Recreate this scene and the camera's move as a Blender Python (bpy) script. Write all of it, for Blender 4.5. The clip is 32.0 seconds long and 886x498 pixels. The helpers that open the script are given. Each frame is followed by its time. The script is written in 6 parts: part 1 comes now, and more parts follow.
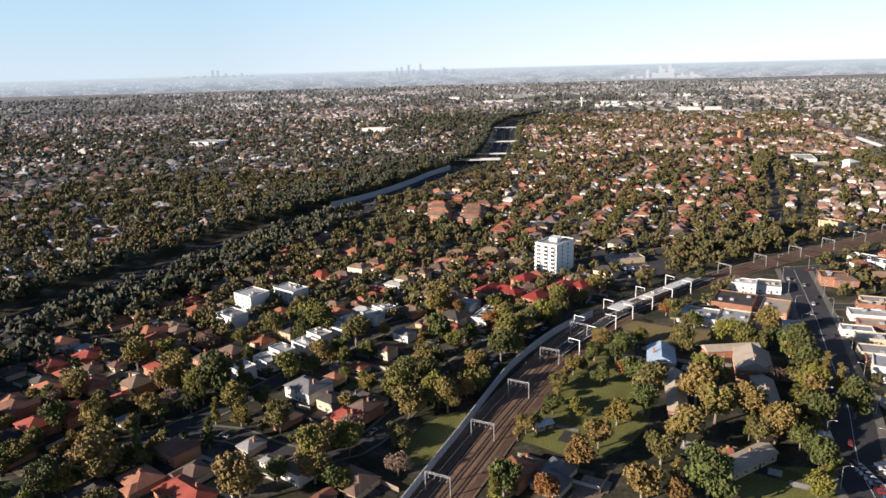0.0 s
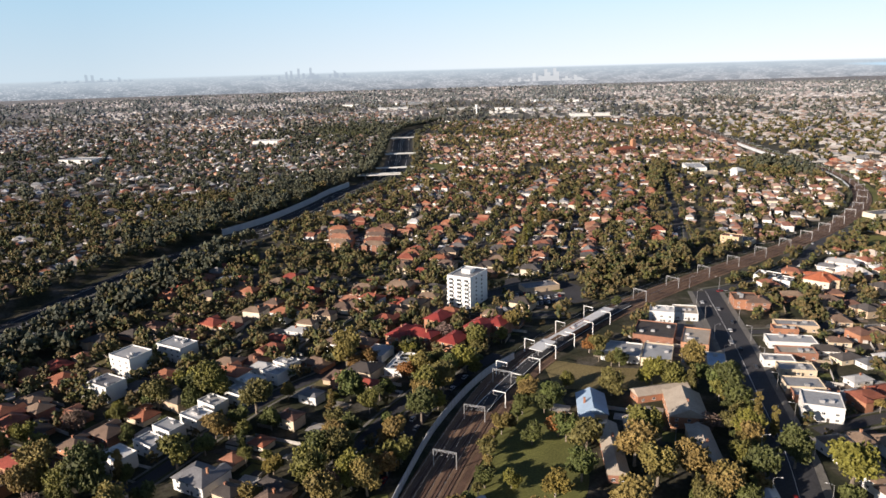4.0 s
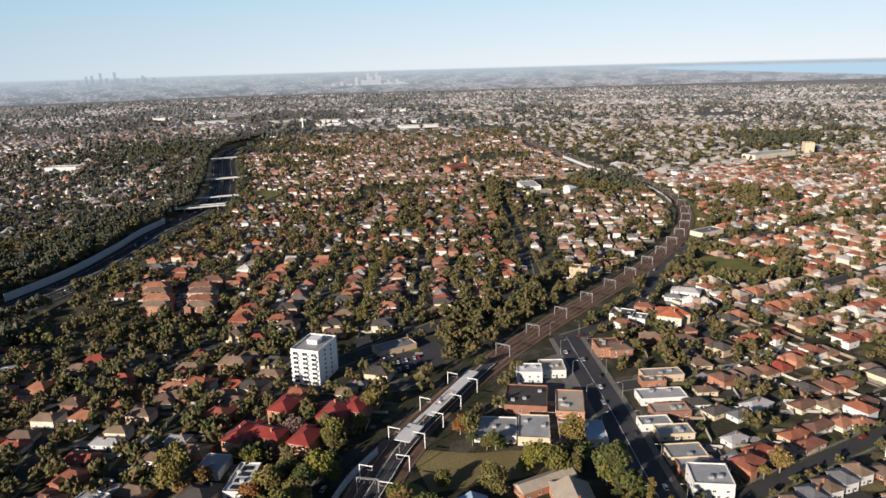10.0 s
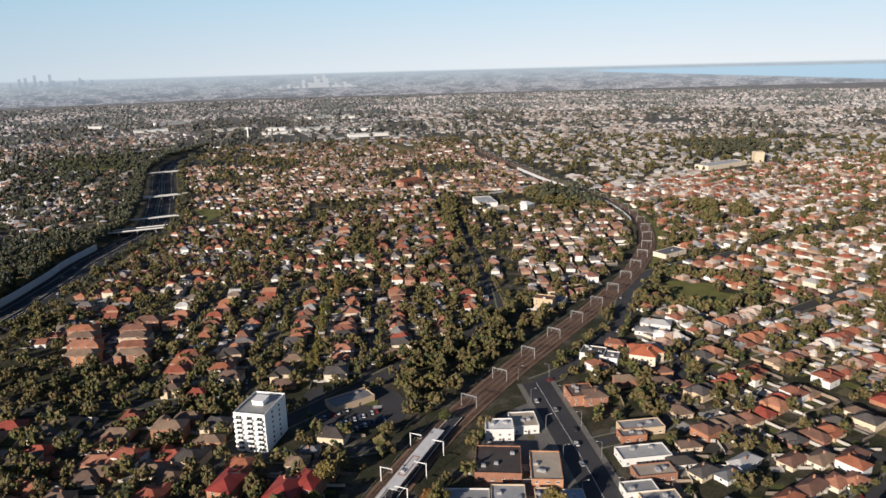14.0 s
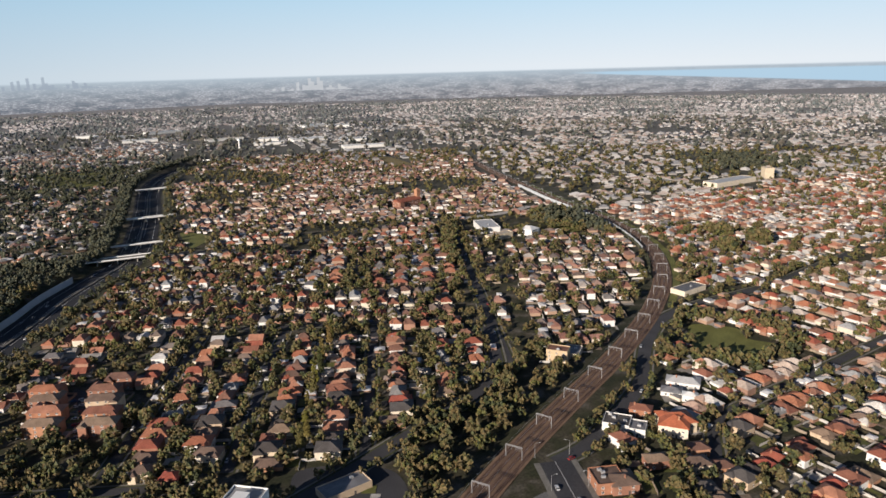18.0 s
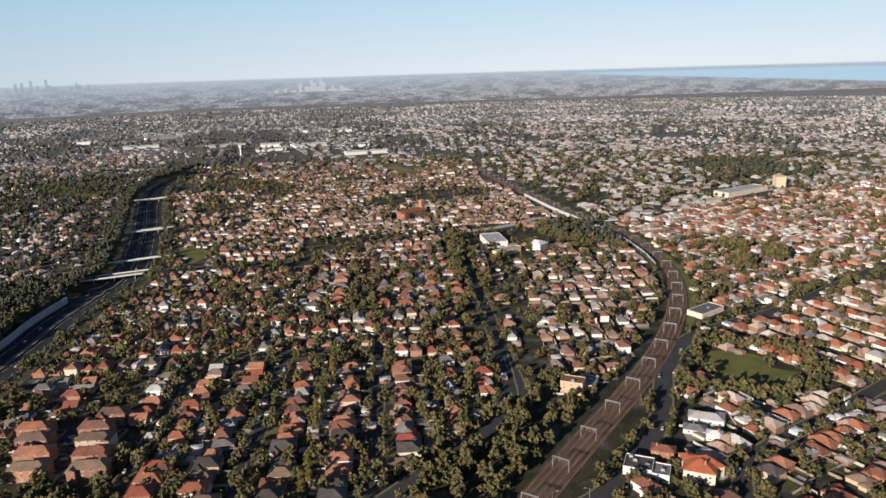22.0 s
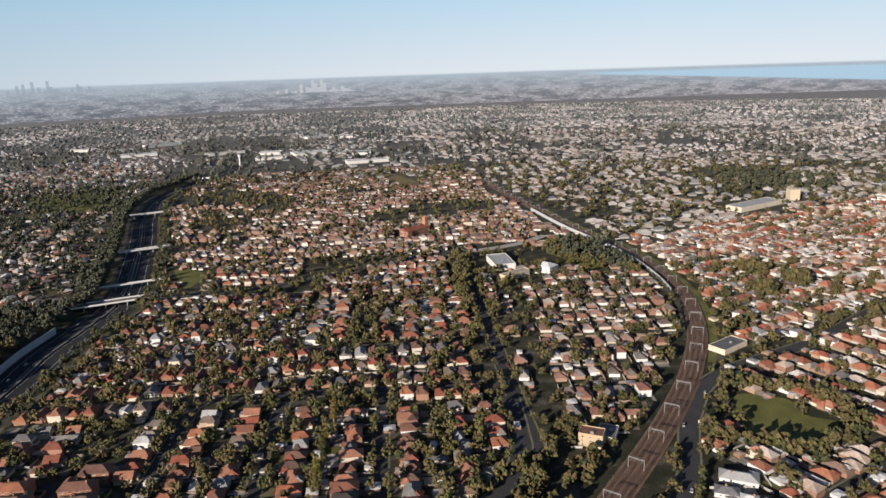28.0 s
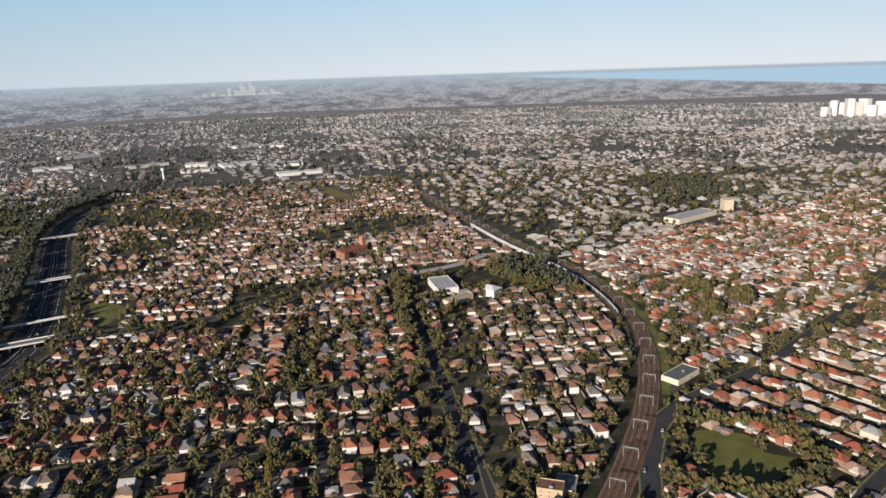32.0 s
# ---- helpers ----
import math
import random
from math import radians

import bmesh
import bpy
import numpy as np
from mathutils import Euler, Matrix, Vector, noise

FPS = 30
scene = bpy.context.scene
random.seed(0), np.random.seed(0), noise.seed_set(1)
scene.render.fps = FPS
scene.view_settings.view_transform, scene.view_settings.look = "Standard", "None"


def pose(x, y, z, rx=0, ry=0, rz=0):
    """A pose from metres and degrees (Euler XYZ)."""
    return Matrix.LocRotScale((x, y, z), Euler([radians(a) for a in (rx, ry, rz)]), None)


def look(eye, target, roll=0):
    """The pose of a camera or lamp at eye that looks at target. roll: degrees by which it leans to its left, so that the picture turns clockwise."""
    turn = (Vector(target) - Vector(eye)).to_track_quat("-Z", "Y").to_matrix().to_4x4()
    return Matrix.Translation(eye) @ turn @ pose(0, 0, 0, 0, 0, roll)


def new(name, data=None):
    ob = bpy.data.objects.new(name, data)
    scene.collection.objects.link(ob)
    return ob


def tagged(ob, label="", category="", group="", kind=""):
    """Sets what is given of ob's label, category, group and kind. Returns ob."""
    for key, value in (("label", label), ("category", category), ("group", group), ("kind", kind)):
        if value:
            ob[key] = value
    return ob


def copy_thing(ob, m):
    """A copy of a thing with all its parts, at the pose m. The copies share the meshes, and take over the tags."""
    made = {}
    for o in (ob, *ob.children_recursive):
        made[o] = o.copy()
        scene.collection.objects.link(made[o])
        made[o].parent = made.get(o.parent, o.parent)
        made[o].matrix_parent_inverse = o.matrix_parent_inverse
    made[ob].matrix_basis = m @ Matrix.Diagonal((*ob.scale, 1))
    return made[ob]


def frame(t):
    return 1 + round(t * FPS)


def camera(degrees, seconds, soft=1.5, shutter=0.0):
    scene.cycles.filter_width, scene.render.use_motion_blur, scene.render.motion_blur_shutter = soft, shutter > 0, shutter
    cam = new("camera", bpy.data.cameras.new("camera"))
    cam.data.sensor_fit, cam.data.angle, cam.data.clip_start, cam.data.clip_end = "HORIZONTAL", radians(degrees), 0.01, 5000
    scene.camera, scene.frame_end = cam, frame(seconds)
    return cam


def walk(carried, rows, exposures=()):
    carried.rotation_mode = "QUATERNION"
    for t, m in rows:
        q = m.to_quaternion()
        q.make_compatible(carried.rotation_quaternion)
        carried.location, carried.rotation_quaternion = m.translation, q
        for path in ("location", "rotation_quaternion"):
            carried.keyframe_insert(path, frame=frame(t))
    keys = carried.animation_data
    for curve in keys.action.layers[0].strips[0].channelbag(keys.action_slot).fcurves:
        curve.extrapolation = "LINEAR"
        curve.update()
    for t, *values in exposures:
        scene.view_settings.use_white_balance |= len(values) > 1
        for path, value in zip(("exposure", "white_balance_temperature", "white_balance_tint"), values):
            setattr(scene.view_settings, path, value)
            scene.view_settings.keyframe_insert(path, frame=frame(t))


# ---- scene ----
cam = camera(65.4, 32.0, soft=1.6)
PATH = [
    (0, (-0.00, 0.00, 150.00), (-0.00, 96.58, 124.09), -1.55),
    (0.5, (-0.25, 4.75, 151.04), (-0.12, 101.37, 125.25), -1.58),
    (1, (-0.48, 9.86, 152.37), (4.34, 106.35, 126.53), -1.59),
    (1.5, (-1.36, 14.81, 153.99), (5.95, 111.13, 128.14), -1.65),
    (2, (-2.05, 19.76, 155.79), (7.09, 115.92, 129.91), -1.63),
    (2.5, (-2.50, 24.81, 157.54), (8.60, 120.76, 131.66), -1.62),
    (4.5, (-3.71, 44.19, 163.93), (15.04, 138.98, 138.18), -1.65),
    (5, (-3.60, 48.54, 165.60), (21.83, 141.73, 139.76), -1.69),
    (5.5, (-3.14, 53.94, 167.29), (23.38, 146.85, 141.51), -1.70),
    (6, (-2.79, 59.10, 169.07), (27.21, 150.93, 143.24), -1.71),
    (6.5, (-2.53, 64.38, 170.78), (31.35, 154.84, 144.92), -1.71),
    (7, (-2.17, 69.65, 172.50), (31.78, 160.12, 146.74), -1.69),
    (7.5, (-1.57, 74.77, 174.37), (32.44, 165.21, 148.61), -1.64),
    (8, (-0.49, 79.94, 176.35), (33.52, 170.37, 150.57), -1.61),
    (8.5, (0.82, 85.13, 178.27), (36.31, 174.99, 152.45), -1.63),
    (9, (1.68, 90.06, 180.06), (38.56, 179.34, 154.21), -1.63),
    (9.5, (2.37, 94.83, 181.86), (39.88, 183.83, 155.94), -1.61),
    (10, (3.44, 100.41, 183.91), (41.14, 189.33, 157.99), -1.58),
    (10.5, (4.90, 105.98, 185.94), (42.70, 194.86, 160.01), -1.56),
    (11, (6.75, 110.94, 187.79), (45.10, 199.56, 161.80), -1.55),
    (11.5, (8.37, 115.73, 189.49), (55.92, 199.71, 163.30), -1.63),
    (12, (9.52, 120.63, 191.06), (64.50, 199.94, 164.86), -1.73),
    (12.5, (10.74, 125.08, 192.68), (65.80, 204.34, 166.49), -1.68),
    (13, (12.44, 130.67, 194.44), (67.62, 209.92, 168.45), -1.61),
    (13.5, (14.21, 136.36, 196.02), (62.85, 219.85, 170.26), -1.55),
    (14, (16.92, 141.06, 197.67), (61.04, 227.02, 171.90), -1.50),
    (14.5, (20.19, 147.12, 199.88), (64.33, 233.07, 174.09), -1.52),
    (16.5, (33.23, 178.30, 210.64), (77.87, 264.04, 185.01), -1.57),
    (17, (35.70, 184.79, 212.84), (80.37, 270.49, 187.17), -1.58),
    (17.5, (37.56, 191.21, 214.91), (82.33, 276.91, 189.40), -1.58),
    (18, (38.96, 195.92, 216.70), (83.78, 281.61, 191.23), -1.55),
    (18.5, (40.23, 199.67, 218.22), (85.06, 285.36, 192.76), -1.56),
    (19, (41.76, 203.31, 219.68), (86.58, 289.02, 194.25), -1.62),
    (19.5, (43.33, 206.83, 221.19), (88.07, 292.58, 195.78), -1.61),
    (20, (44.73, 210.41, 222.64), (89.41, 296.20, 197.25), -1.62),
    (20.5, (45.74, 213.83, 223.97), (90.39, 299.64, 198.61), -1.67),
    (21, (46.45, 217.00, 225.25), (91.08, 302.83, 199.93), -1.67),
    (21.5, (47.52, 220.11, 226.63), (92.11, 305.97, 201.33), -1.69),
    (22, (48.91, 223.20, 228.09), (93.42, 309.09, 202.77), -1.72),
    (22.5, (50.17, 226.23, 229.61), (94.64, 312.16, 204.33), -1.75),
    (23, (51.23, 229.37, 231.12), (95.68, 315.31, 205.87), -1.75),
    (23.5, (52.30, 232.54, 232.59), (96.72, 318.51, 207.34), -1.76),
    (24, (53.45, 235.62, 234.03), (97.87, 321.60, 208.85), -1.75),
    (24.5, (54.65, 238.57, 235.54), (99.04, 324.55, 210.32), -1.77),
    (25, (55.81, 241.52, 237.04), (100.20, 327.52, 211.84), -1.79),
    (25.5, (56.94, 244.58, 238.52), (101.32, 330.58, 213.31), -1.81),
    (27.5, (62.63, 257.52, 244.58), (106.95, 343.53, 219.31), -1.88),
    (28, (64.21, 261.53, 246.34), (108.57, 347.52, 221.06), -1.90),
    (28.5, (65.82, 265.75, 248.24), (110.19, 351.74, 222.99), -1.88),
    (29, (67.25, 269.62, 250.14), (111.62, 355.60, 224.84), -1.88),
    (29.5, (68.76, 273.38, 251.98), (113.14, 359.35, 226.69), -1.88),
    (30, (70.34, 277.01, 253.68), (116.11, 362.23, 228.34), -1.91),
    (30.5, (72.15, 280.90, 255.32), (123.55, 362.77, 229.74), -1.98),
    (31, (74.37, 285.78, 257.21), (126.62, 367.10, 231.59), -2.01),
    (31.5, (77.37, 292.45, 259.48), (129.67, 373.76, 233.93), -1.99),
    (32, (81.24, 301.07, 262.05), (133.65, 382.42, 236.85), -1.89),
]
walk(cam, [(t, look(eye, target, roll)) for t, eye, target, roll in PATH], exposures=[(0, 0.97, 6400, 14), (5, 0.8, 6350, 13), (12, 0.58, 6300, 12), (25, 0.49, 6200, 12), (32, 0.43, 6250, 12)])

# ---- world and sun ----
SUN_DIR = Vector((-0.91, -0.41, 0.0)).normalized()      # towards the sun, level
SUN_ELEV = radians(17)
world = bpy.data.worlds.new("world")
scene.world = world
world.use_nodes = True
wn, wl = world.node_tree.nodes, world.node_tree.links
sky = wn.new("ShaderNodeTexSky")
sky.sky_type, sky.sun_disc = "NISHITA", False
sky.sun_elevation, sky.sun_rotation = SUN_ELEV, math.atan2(SUN_DIR.x, SUN_DIR.y)
sky.air_density, sky.dust_density, sky.ozone_density, sky.altitude = 0.45, 0.15, 1.0, 100
wn["Background"].inputs["Strength"].default_value = 0.066
wc, ws = wn.new("ShaderNodeTexCoord"), wn.new("ShaderNodeSeparateXYZ")
wl.new(wc.outputs["Generated"], ws.inputs[0])
WX, WY, WZ = ws.outputs["X"], ws.outputs["Y"], ws.outputs["Z"]


def wset(value, socket):
    if isinstance(value, (int, float)):
        socket.default_value = value
    elif isinstance(value, tuple):
        socket.default_value = (*value, 1)
    else:
        wl.new(value, socket)


def wmath(op, a, b=0.0):
    m = wn.new("ShaderNodeMath")
    m.operation = op
    wset(a, m.inputs[0]), wset(b, m.inputs[1])
    return m.outputs[0]


def wrange(value, lo, hi):
    m = wn.new("ShaderNodeMapRange")
    wset(value, m.inputs["Value"])
    m.inputs["From Min"].default_value, m.inputs["From Max"].default_value = lo, hi
    return m.outputs["Result"]


def wmix(fac, a, b):
    m = wn.new("ShaderNodeMix")
    m.data_type = "RGBA"
    wset(fac, m.inputs[0]), wset(a, m.inputs[6]), wset(b, m.inputs[7])
    return m.outputs[2]


def both(*masks):
    out = masks[0]
    for m in masks[1:]:
        out = wmath("MULTIPLY", out, m)
    return out


# the far land beyond the built ground: a plain of suburbs and trees that runs into painted haze
# bright_side: where sunlit faces show, the land is painted paler and warmer
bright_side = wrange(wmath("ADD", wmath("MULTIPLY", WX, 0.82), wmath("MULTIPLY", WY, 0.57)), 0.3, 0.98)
streak = wn.new("ShaderNodeCombineXYZ")
wl.new(wmath("MULTIPLY", wmath("ARCTAN2", WX, WY), 95.0), streak.inputs[0])
wl.new(wmath("MULTIPLY", WZ, 420.0), streak.inputs[1])


def wstreak(scale, detail):
    t = wn.new("ShaderNodeTexNoise")
    t.inputs["Scale"].default_value, t.inputs["Detail"].default_value, t.inputs["Roughness"].default_value = scale, detail, 0.7
    wl.new(streak.outputs[0], t.inputs["Vector"])
    return t.outputs["Fac"]


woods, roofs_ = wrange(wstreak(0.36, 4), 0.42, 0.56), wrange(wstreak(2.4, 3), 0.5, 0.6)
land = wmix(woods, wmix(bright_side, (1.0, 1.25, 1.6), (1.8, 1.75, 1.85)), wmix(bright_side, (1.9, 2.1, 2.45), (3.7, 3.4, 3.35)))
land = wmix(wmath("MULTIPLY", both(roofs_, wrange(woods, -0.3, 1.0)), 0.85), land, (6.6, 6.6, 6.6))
# haze painted over the land, thickening towards the horizon
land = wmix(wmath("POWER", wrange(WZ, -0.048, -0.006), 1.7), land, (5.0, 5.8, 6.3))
# the bay, with a low headland behind it
off_bay = wmath("SUBTRACT", wmath("MULTIPLY", WX, math.cos(radians(38))), wmath("MULTIPLY", WY, math.sin(radians(38))))
shore_ = wmath("SUBTRACT", -0.0135, wmath("MULTIPLY", off_bay, 0.046))
in_bay = both(wrange(wmath("SUBTRACT", WZ, shore_), 0.0, 0.0015), wrange(WZ, -0.0105, -0.0125), wrange(off_bay, 0.0, 0.05))
land = wmix(in_bay, land, (4.9, 6.7, 7.9))
# thin white haze that lies over the horizon all round
low_sky = wmix(wrange(WZ, 0.0, 0.1), wmix(bright_side, (5.3, 6.4, 7.0), (8.5, 9.0, 9.1)), wmix(bright_side, (3.8, 5.8, 7.1), (5.6, 7.8, 9.1)))
heaven = wmix(wrange(WZ, 0.09, 0.35), low_sky, sky.outputs["Color"])
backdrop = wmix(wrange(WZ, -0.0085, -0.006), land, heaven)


def far_city(back, centre, half, base, tall, cells, colour):
    """Far towers on the skyline, in steps of azimuth with a height of their own."""
    az = wmath("MULTIPLY", wmath("ARCTAN2", WX, WY), 180 / math.pi)
    rnd = wn.new("ShaderNodeTexWhiteNoise")
    rnd.noise_dimensions = "1D"
    wl.new(wmath("FLOOR", wmath("MULTIPLY", az, cells)), rnd.inputs["W"])
    dense = wrange(wmath("ABSOLUTE", wmath("SUBTRACT", az, centre)), half, half * 0.3)
    top = wmath("ADD", base, wmath("MULTIPLY", both(rnd.outputs["Value"], rnd.outputs["Value"], dense), tall))
    inside_ = both(wmath("LESS_THAN", WZ, top), wmath("GREATER_THAN", WZ, base), wmath("GREATER_THAN", dense, 0.02))
    return wmix(wmath("MULTIPLY", inside_, 0.75), back, colour)


backdrop = far_city(backdrop, -1.8, 4.4, -0.014, 0.018, 5.3, (3.7, 4.3, 4.9))
backdrop = far_city(backdrop, -17.0, 3.0, -0.010, 0.010, 5.1, (3.6, 4.3, 4.9))
backdrop = far_city(backdrop, 17.5, 3.5, -0.026, 0.018, 4.3, (6.6, 6.7, 6.7))
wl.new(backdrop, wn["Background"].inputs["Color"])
sun = new("sun", bpy.data.lights.new("sun", "SUN"))
sun.data.energy, sun.data.angle, sun.data.color = 5.0, radians(0.6), (1.0, 0.865, 0.71)
sun.matrix_world = look((0, 0, 900), Vector((0, 0, 900)) - (SUN_DIR * math.cos(SUN_ELEV) + Vector((0, 0, math.sin(SUN_ELEV)))))

# ---- materials ----


def material(name, build):
    m = bpy.data.materials.new(name)
    m.use_nodes = True
    nt = m.node_tree
    b = nt.nodes["Principled BSDF"]
    b.inputs["Specular IOR Level"].default_value = 0.3
    build(nt.nodes, nt.links, b)
    return m


def noise_node(n, l, scale, detail=4.0, space="Object"):
    g = n.new("ShaderNodeTexCoord") if space == "Object" else n.new("ShaderNodeNewGeometry")
    t = n.new("ShaderNodeTexNoise")
    t.inputs["Scale"].default_value, t.inputs["Detail"].default_value = scale, detail
    l.new(g.outputs["Object" if space == "Object" else "Position"], t.inputs["Vector"])
    return t


def ramp(n, l, source, stops, constant=False):
    r = n.new("ShaderNodeValToRGB")
    r.color_ramp.interpolation = "CONSTANT" if constant else "LINEAR"
    e = r.color_ramp.elements
    for k, (at, c) in enumerate(stops):
        el = e[k] if k < 2 else e.new(at)
        el.position, el.color = at, (*c, 1)
    l.new(source, r.inputs["Fac"])
    return r


def mixed(n, l, a, b, fac, kind="MIX"):
    m = n.new("ShaderNodeMix")
    m.data_type, m.blend_type = "RGBA", kind
    for value, k in ((fac, 0), (a, 6), (b, 7)):
        if isinstance(value, (int, float)):
            m.inputs[k].default_value = value
        elif isinstance(value, tuple):
            m.inputs[k].default_value = (*value, 1)
        else:
            l.new(value, m.inputs[k])
    return m.outputs[2]


def surface(name, colours, rough=0.8, grain=3.0, patch=0.15, per="object", bump=0.2, metal=0.0, vary=0.35):
    """A matt surface: its colour out of colours by object or island, broken by grain and patches."""

    def build(n, l, b):
        if per == "island":
            rnd = n.new("ShaderNodeNewGeometry").outputs["Random Per Island"]
        else:
            rnd = n.new("ShaderNodeObjectInfo").outputs["Random"]
        steps = [(k / len(colours), c) for k, c in enumerate(colours)]
        if len(steps) == 1:
            steps.append((1.0, colours[0]))
        base = ramp(n, l, rnd, steps, constant=True).outputs["Color"]
        fine = noise_node(n, l, grain, 5.0, "World")
        wide = noise_node(n, l, patch, 3.0, "World")
        f = ramp(n, l, fine.outputs["Fac"], [(0.3, (1 - vary,) * 3), (0.7, (1 + vary * 0.6,) * 3)]).outputs["Color"]
        w = ramp(n, l, wide.outputs["Fac"], [(0.3, (1 - vary * 0.7,) * 3), (0.7, (1 + vary * 0.4,) * 3)]).outputs["Color"]
        c = mixed(n, l, base, f, 1.0, "MULTIPLY")
        c = mixed(n, l, c, w, 1.0, "MULTIPLY")
        l.new(c, b.inputs["Base Color"])
        b.inputs["Roughness"].default_value, b.inputs["Metallic"].default_value = rough, metal
        if bump:
            bp = n.new("ShaderNodeBump")
            bp.inputs["Strength"].default_value, bp.inputs["Distance"].default_value = bump, 0.1
            l.new(fine.outputs["Fac"], bp.inputs["Height"])
            l.new(bp.outputs["Normal"], b.inputs["Normal"])

    return material(name, build)


TERRA = [(0.319, 0.121, 0.069), (0.26, 0.092, 0.059), (0.355, 0.149, 0.085), (0.237, 0.102, 0.068), (0.295, 0.092, 0.059), (0.214, 0.109, 0.076), (0.378, 0.178, 0.113), (0.178, 0.098, 0.073)]
GREYS = [(0.16, 0.15, 0.15), (0.22, 0.21, 0.2), (0.32, 0.32, 0.32), (0.5, 0.49, 0.48), (0.2, 0.17, 0.15), (0.12, 0.12, 0.13), (0.3, 0.26, 0.23), (0.18, 0.15, 0.13)]
ROOFS = {
    "terra": surface("terracotta_tiles", TERRA, 0.75, 2.5, 0.2), "red": surface("red_tiles", [(0.3, 0.07, 0.05), (0.34, 0.09, 0.06)], 0.7, 2.5, 0.2),
    "scarlet": surface("scarlet_tiles", [(0.27, 0.045, 0.038)], 0.65, 2.5, 0.2), "scarl2": surface("bright_terracotta", [(0.45, 0.14, 0.07)], 0.7, 2.5, 0.2),
    "brown": surface("brown_tiles", [(0.19, 0.13, 0.095), (0.24, 0.17, 0.12), (0.16, 0.11, 0.085)], 0.75, 2.5, 0.2),
    "dark": surface("dark_tiles", [(0.075, 0.065, 0.06), (0.1, 0.09, 0.085)], 0.7, 2.5, 0.2), "slate": surface("slate_grey_roof", [(0.15, 0.155, 0.165), (0.19, 0.19, 0.2)], 0.6, 2.5, 0.2),
    "grey": surface("grey_sheet_roof", [(0.3, 0.3, 0.3)], 0.5, 2, 0.2, vary=0.2), "lgrey": surface("pale_sheet_roof", [(0.42, 0.42, 0.42), (0.36, 0.37, 0.38)], 0.5, 2, 0.2, vary=0.2),
    "white": surface("white_sheet_roof", [(0.66, 0.66, 0.65)], 0.5, 2, 0.2, vary=0.12), "blue": surface("pale_blue_sheet_roof", [(0.34, 0.45, 0.58)], 0.45, 2, 0.2, vary=0.2),
    "tan": surface("tan_sheet_roof", [(0.42, 0.36, 0.29)], 0.6, 2, 0.2, vary=0.2),
}
WALLS = {
    "cream": surface("cream_render", [(0.6, 0.5, 0.36), (0.66, 0.58, 0.46), (0.52, 0.4, 0.28)], 0.85, 3, 0.2, vary=0.2), "white": surface("white_render", [(0.66, 0.65, 0.62)], 0.8, 3, 0.2, vary=0.12),
    "brick": surface("red_brick", [(0.36, 0.17, 0.1), (0.42, 0.22, 0.13), (0.3, 0.15, 0.1)], 0.9, 4, 0.2, vary=0.3), "yellow": surface("pale_yellow_render", [(0.5, 0.38, 0.24)], 0.85, 3, 0.2, vary=0.15),
}
M_ROOF_T = surface("roof_terracotta", TERRA + [(0.2, 0.15, 0.12)], 0.75, 2.5, 0.2)
M_ROOF_G = surface("roof_grey", GREYS, 0.6, 2.0, 0.2)
M_WALL = surface("house_wall", [(0.62, 0.55, 0.45), (0.72, 0.7, 0.66), (0.35, 0.2, 0.14), (0.5, 0.38, 0.27), (0.68, 0.62, 0.5), (0.3, 0.17, 0.12)], 0.85, 3, 0.2, vary=0.2)
M_FAR_T = surface("far_roof_terracotta", TERRA + GREYS[:3] + [(0.13, 0.08, 0.062), (0.17, 0.085, 0.06)], 0.75, 1.0, 0.05, "island")
M_FAR_G = surface("far_roof_mixed", GREYS + [(0.62, 0.62, 0.63), (0.2, 0.12, 0.1), (0.14, 0.12, 0.11), (0.3, 0.13, 0.08), (0.28, 0.16, 0.11), (0.38, 0.36, 0.34)], 0.65, 1.0, 0.05, "island")
M_FAR_WALL = surface("far_wall", [(0.6, 0.52, 0.42), (0.7, 0.68, 0.65), (0.3, 0.18, 0.13), (0.36, 0.24, 0.17), (0.28, 0.16, 0.11)], 0.85, 1.0, 0.05, "island", vary=0.15)
M_SHED = surface("shed_roof", [(0.62, 0.61, 0.6), (0.3, 0.3, 0.31), (0.5, 0.47, 0.43), (0.2, 0.19, 0.19), (0.7, 0.7, 0.7), (0.4, 0.3, 0.24)], 0.55, 1.0, 0.05, "island", vary=0.15)
M_FAR_R = surface("far_roof_warm", TERRA + GREYS[:3] + [(0.54, 0.46, 0.4), (0.4, 0.28, 0.22), (0.3, 0.2, 0.16), (0.24, 0.17, 0.13), (0.6, 0.57, 0.53), (0.5, 0.4, 0.33)], 0.7, 1.0, 0.05, "island")
MUTED = [(0.27, 0.135, 0.1), (0.21, 0.12, 0.095), (0.3, 0.165, 0.125), (0.22, 0.2, 0.19), (0.16, 0.12, 0.1), (0.33, 0.22, 0.175), (0.42, 0.37, 0.33), (0.24, 0.115, 0.085), (0.19, 0.15, 0.13)]
M_FAR_M = surface("far_roof_muted", MUTED, 0.75, 1.0, 0.05, "island")
# far roofs and walls: greyed, low-contrast colours with distance haze painted in
HAZED_ROOFS = [(0.22, 0.22, 0.23), (0.17, 0.17, 0.18), (0.28, 0.28, 0.29), (0.2, 0.17, 0.16), (0.4, 0.41, 0.42), (0.15, 0.155, 0.165), (0.22, 0.165, 0.14), (0.13, 0.135, 0.145)]
M_HAZED_G = surface("distant_hazed_roof_grey", HAZED_ROOFS, 0.75, 0.6, 0.02, "island", bump=0, vary=0.2)
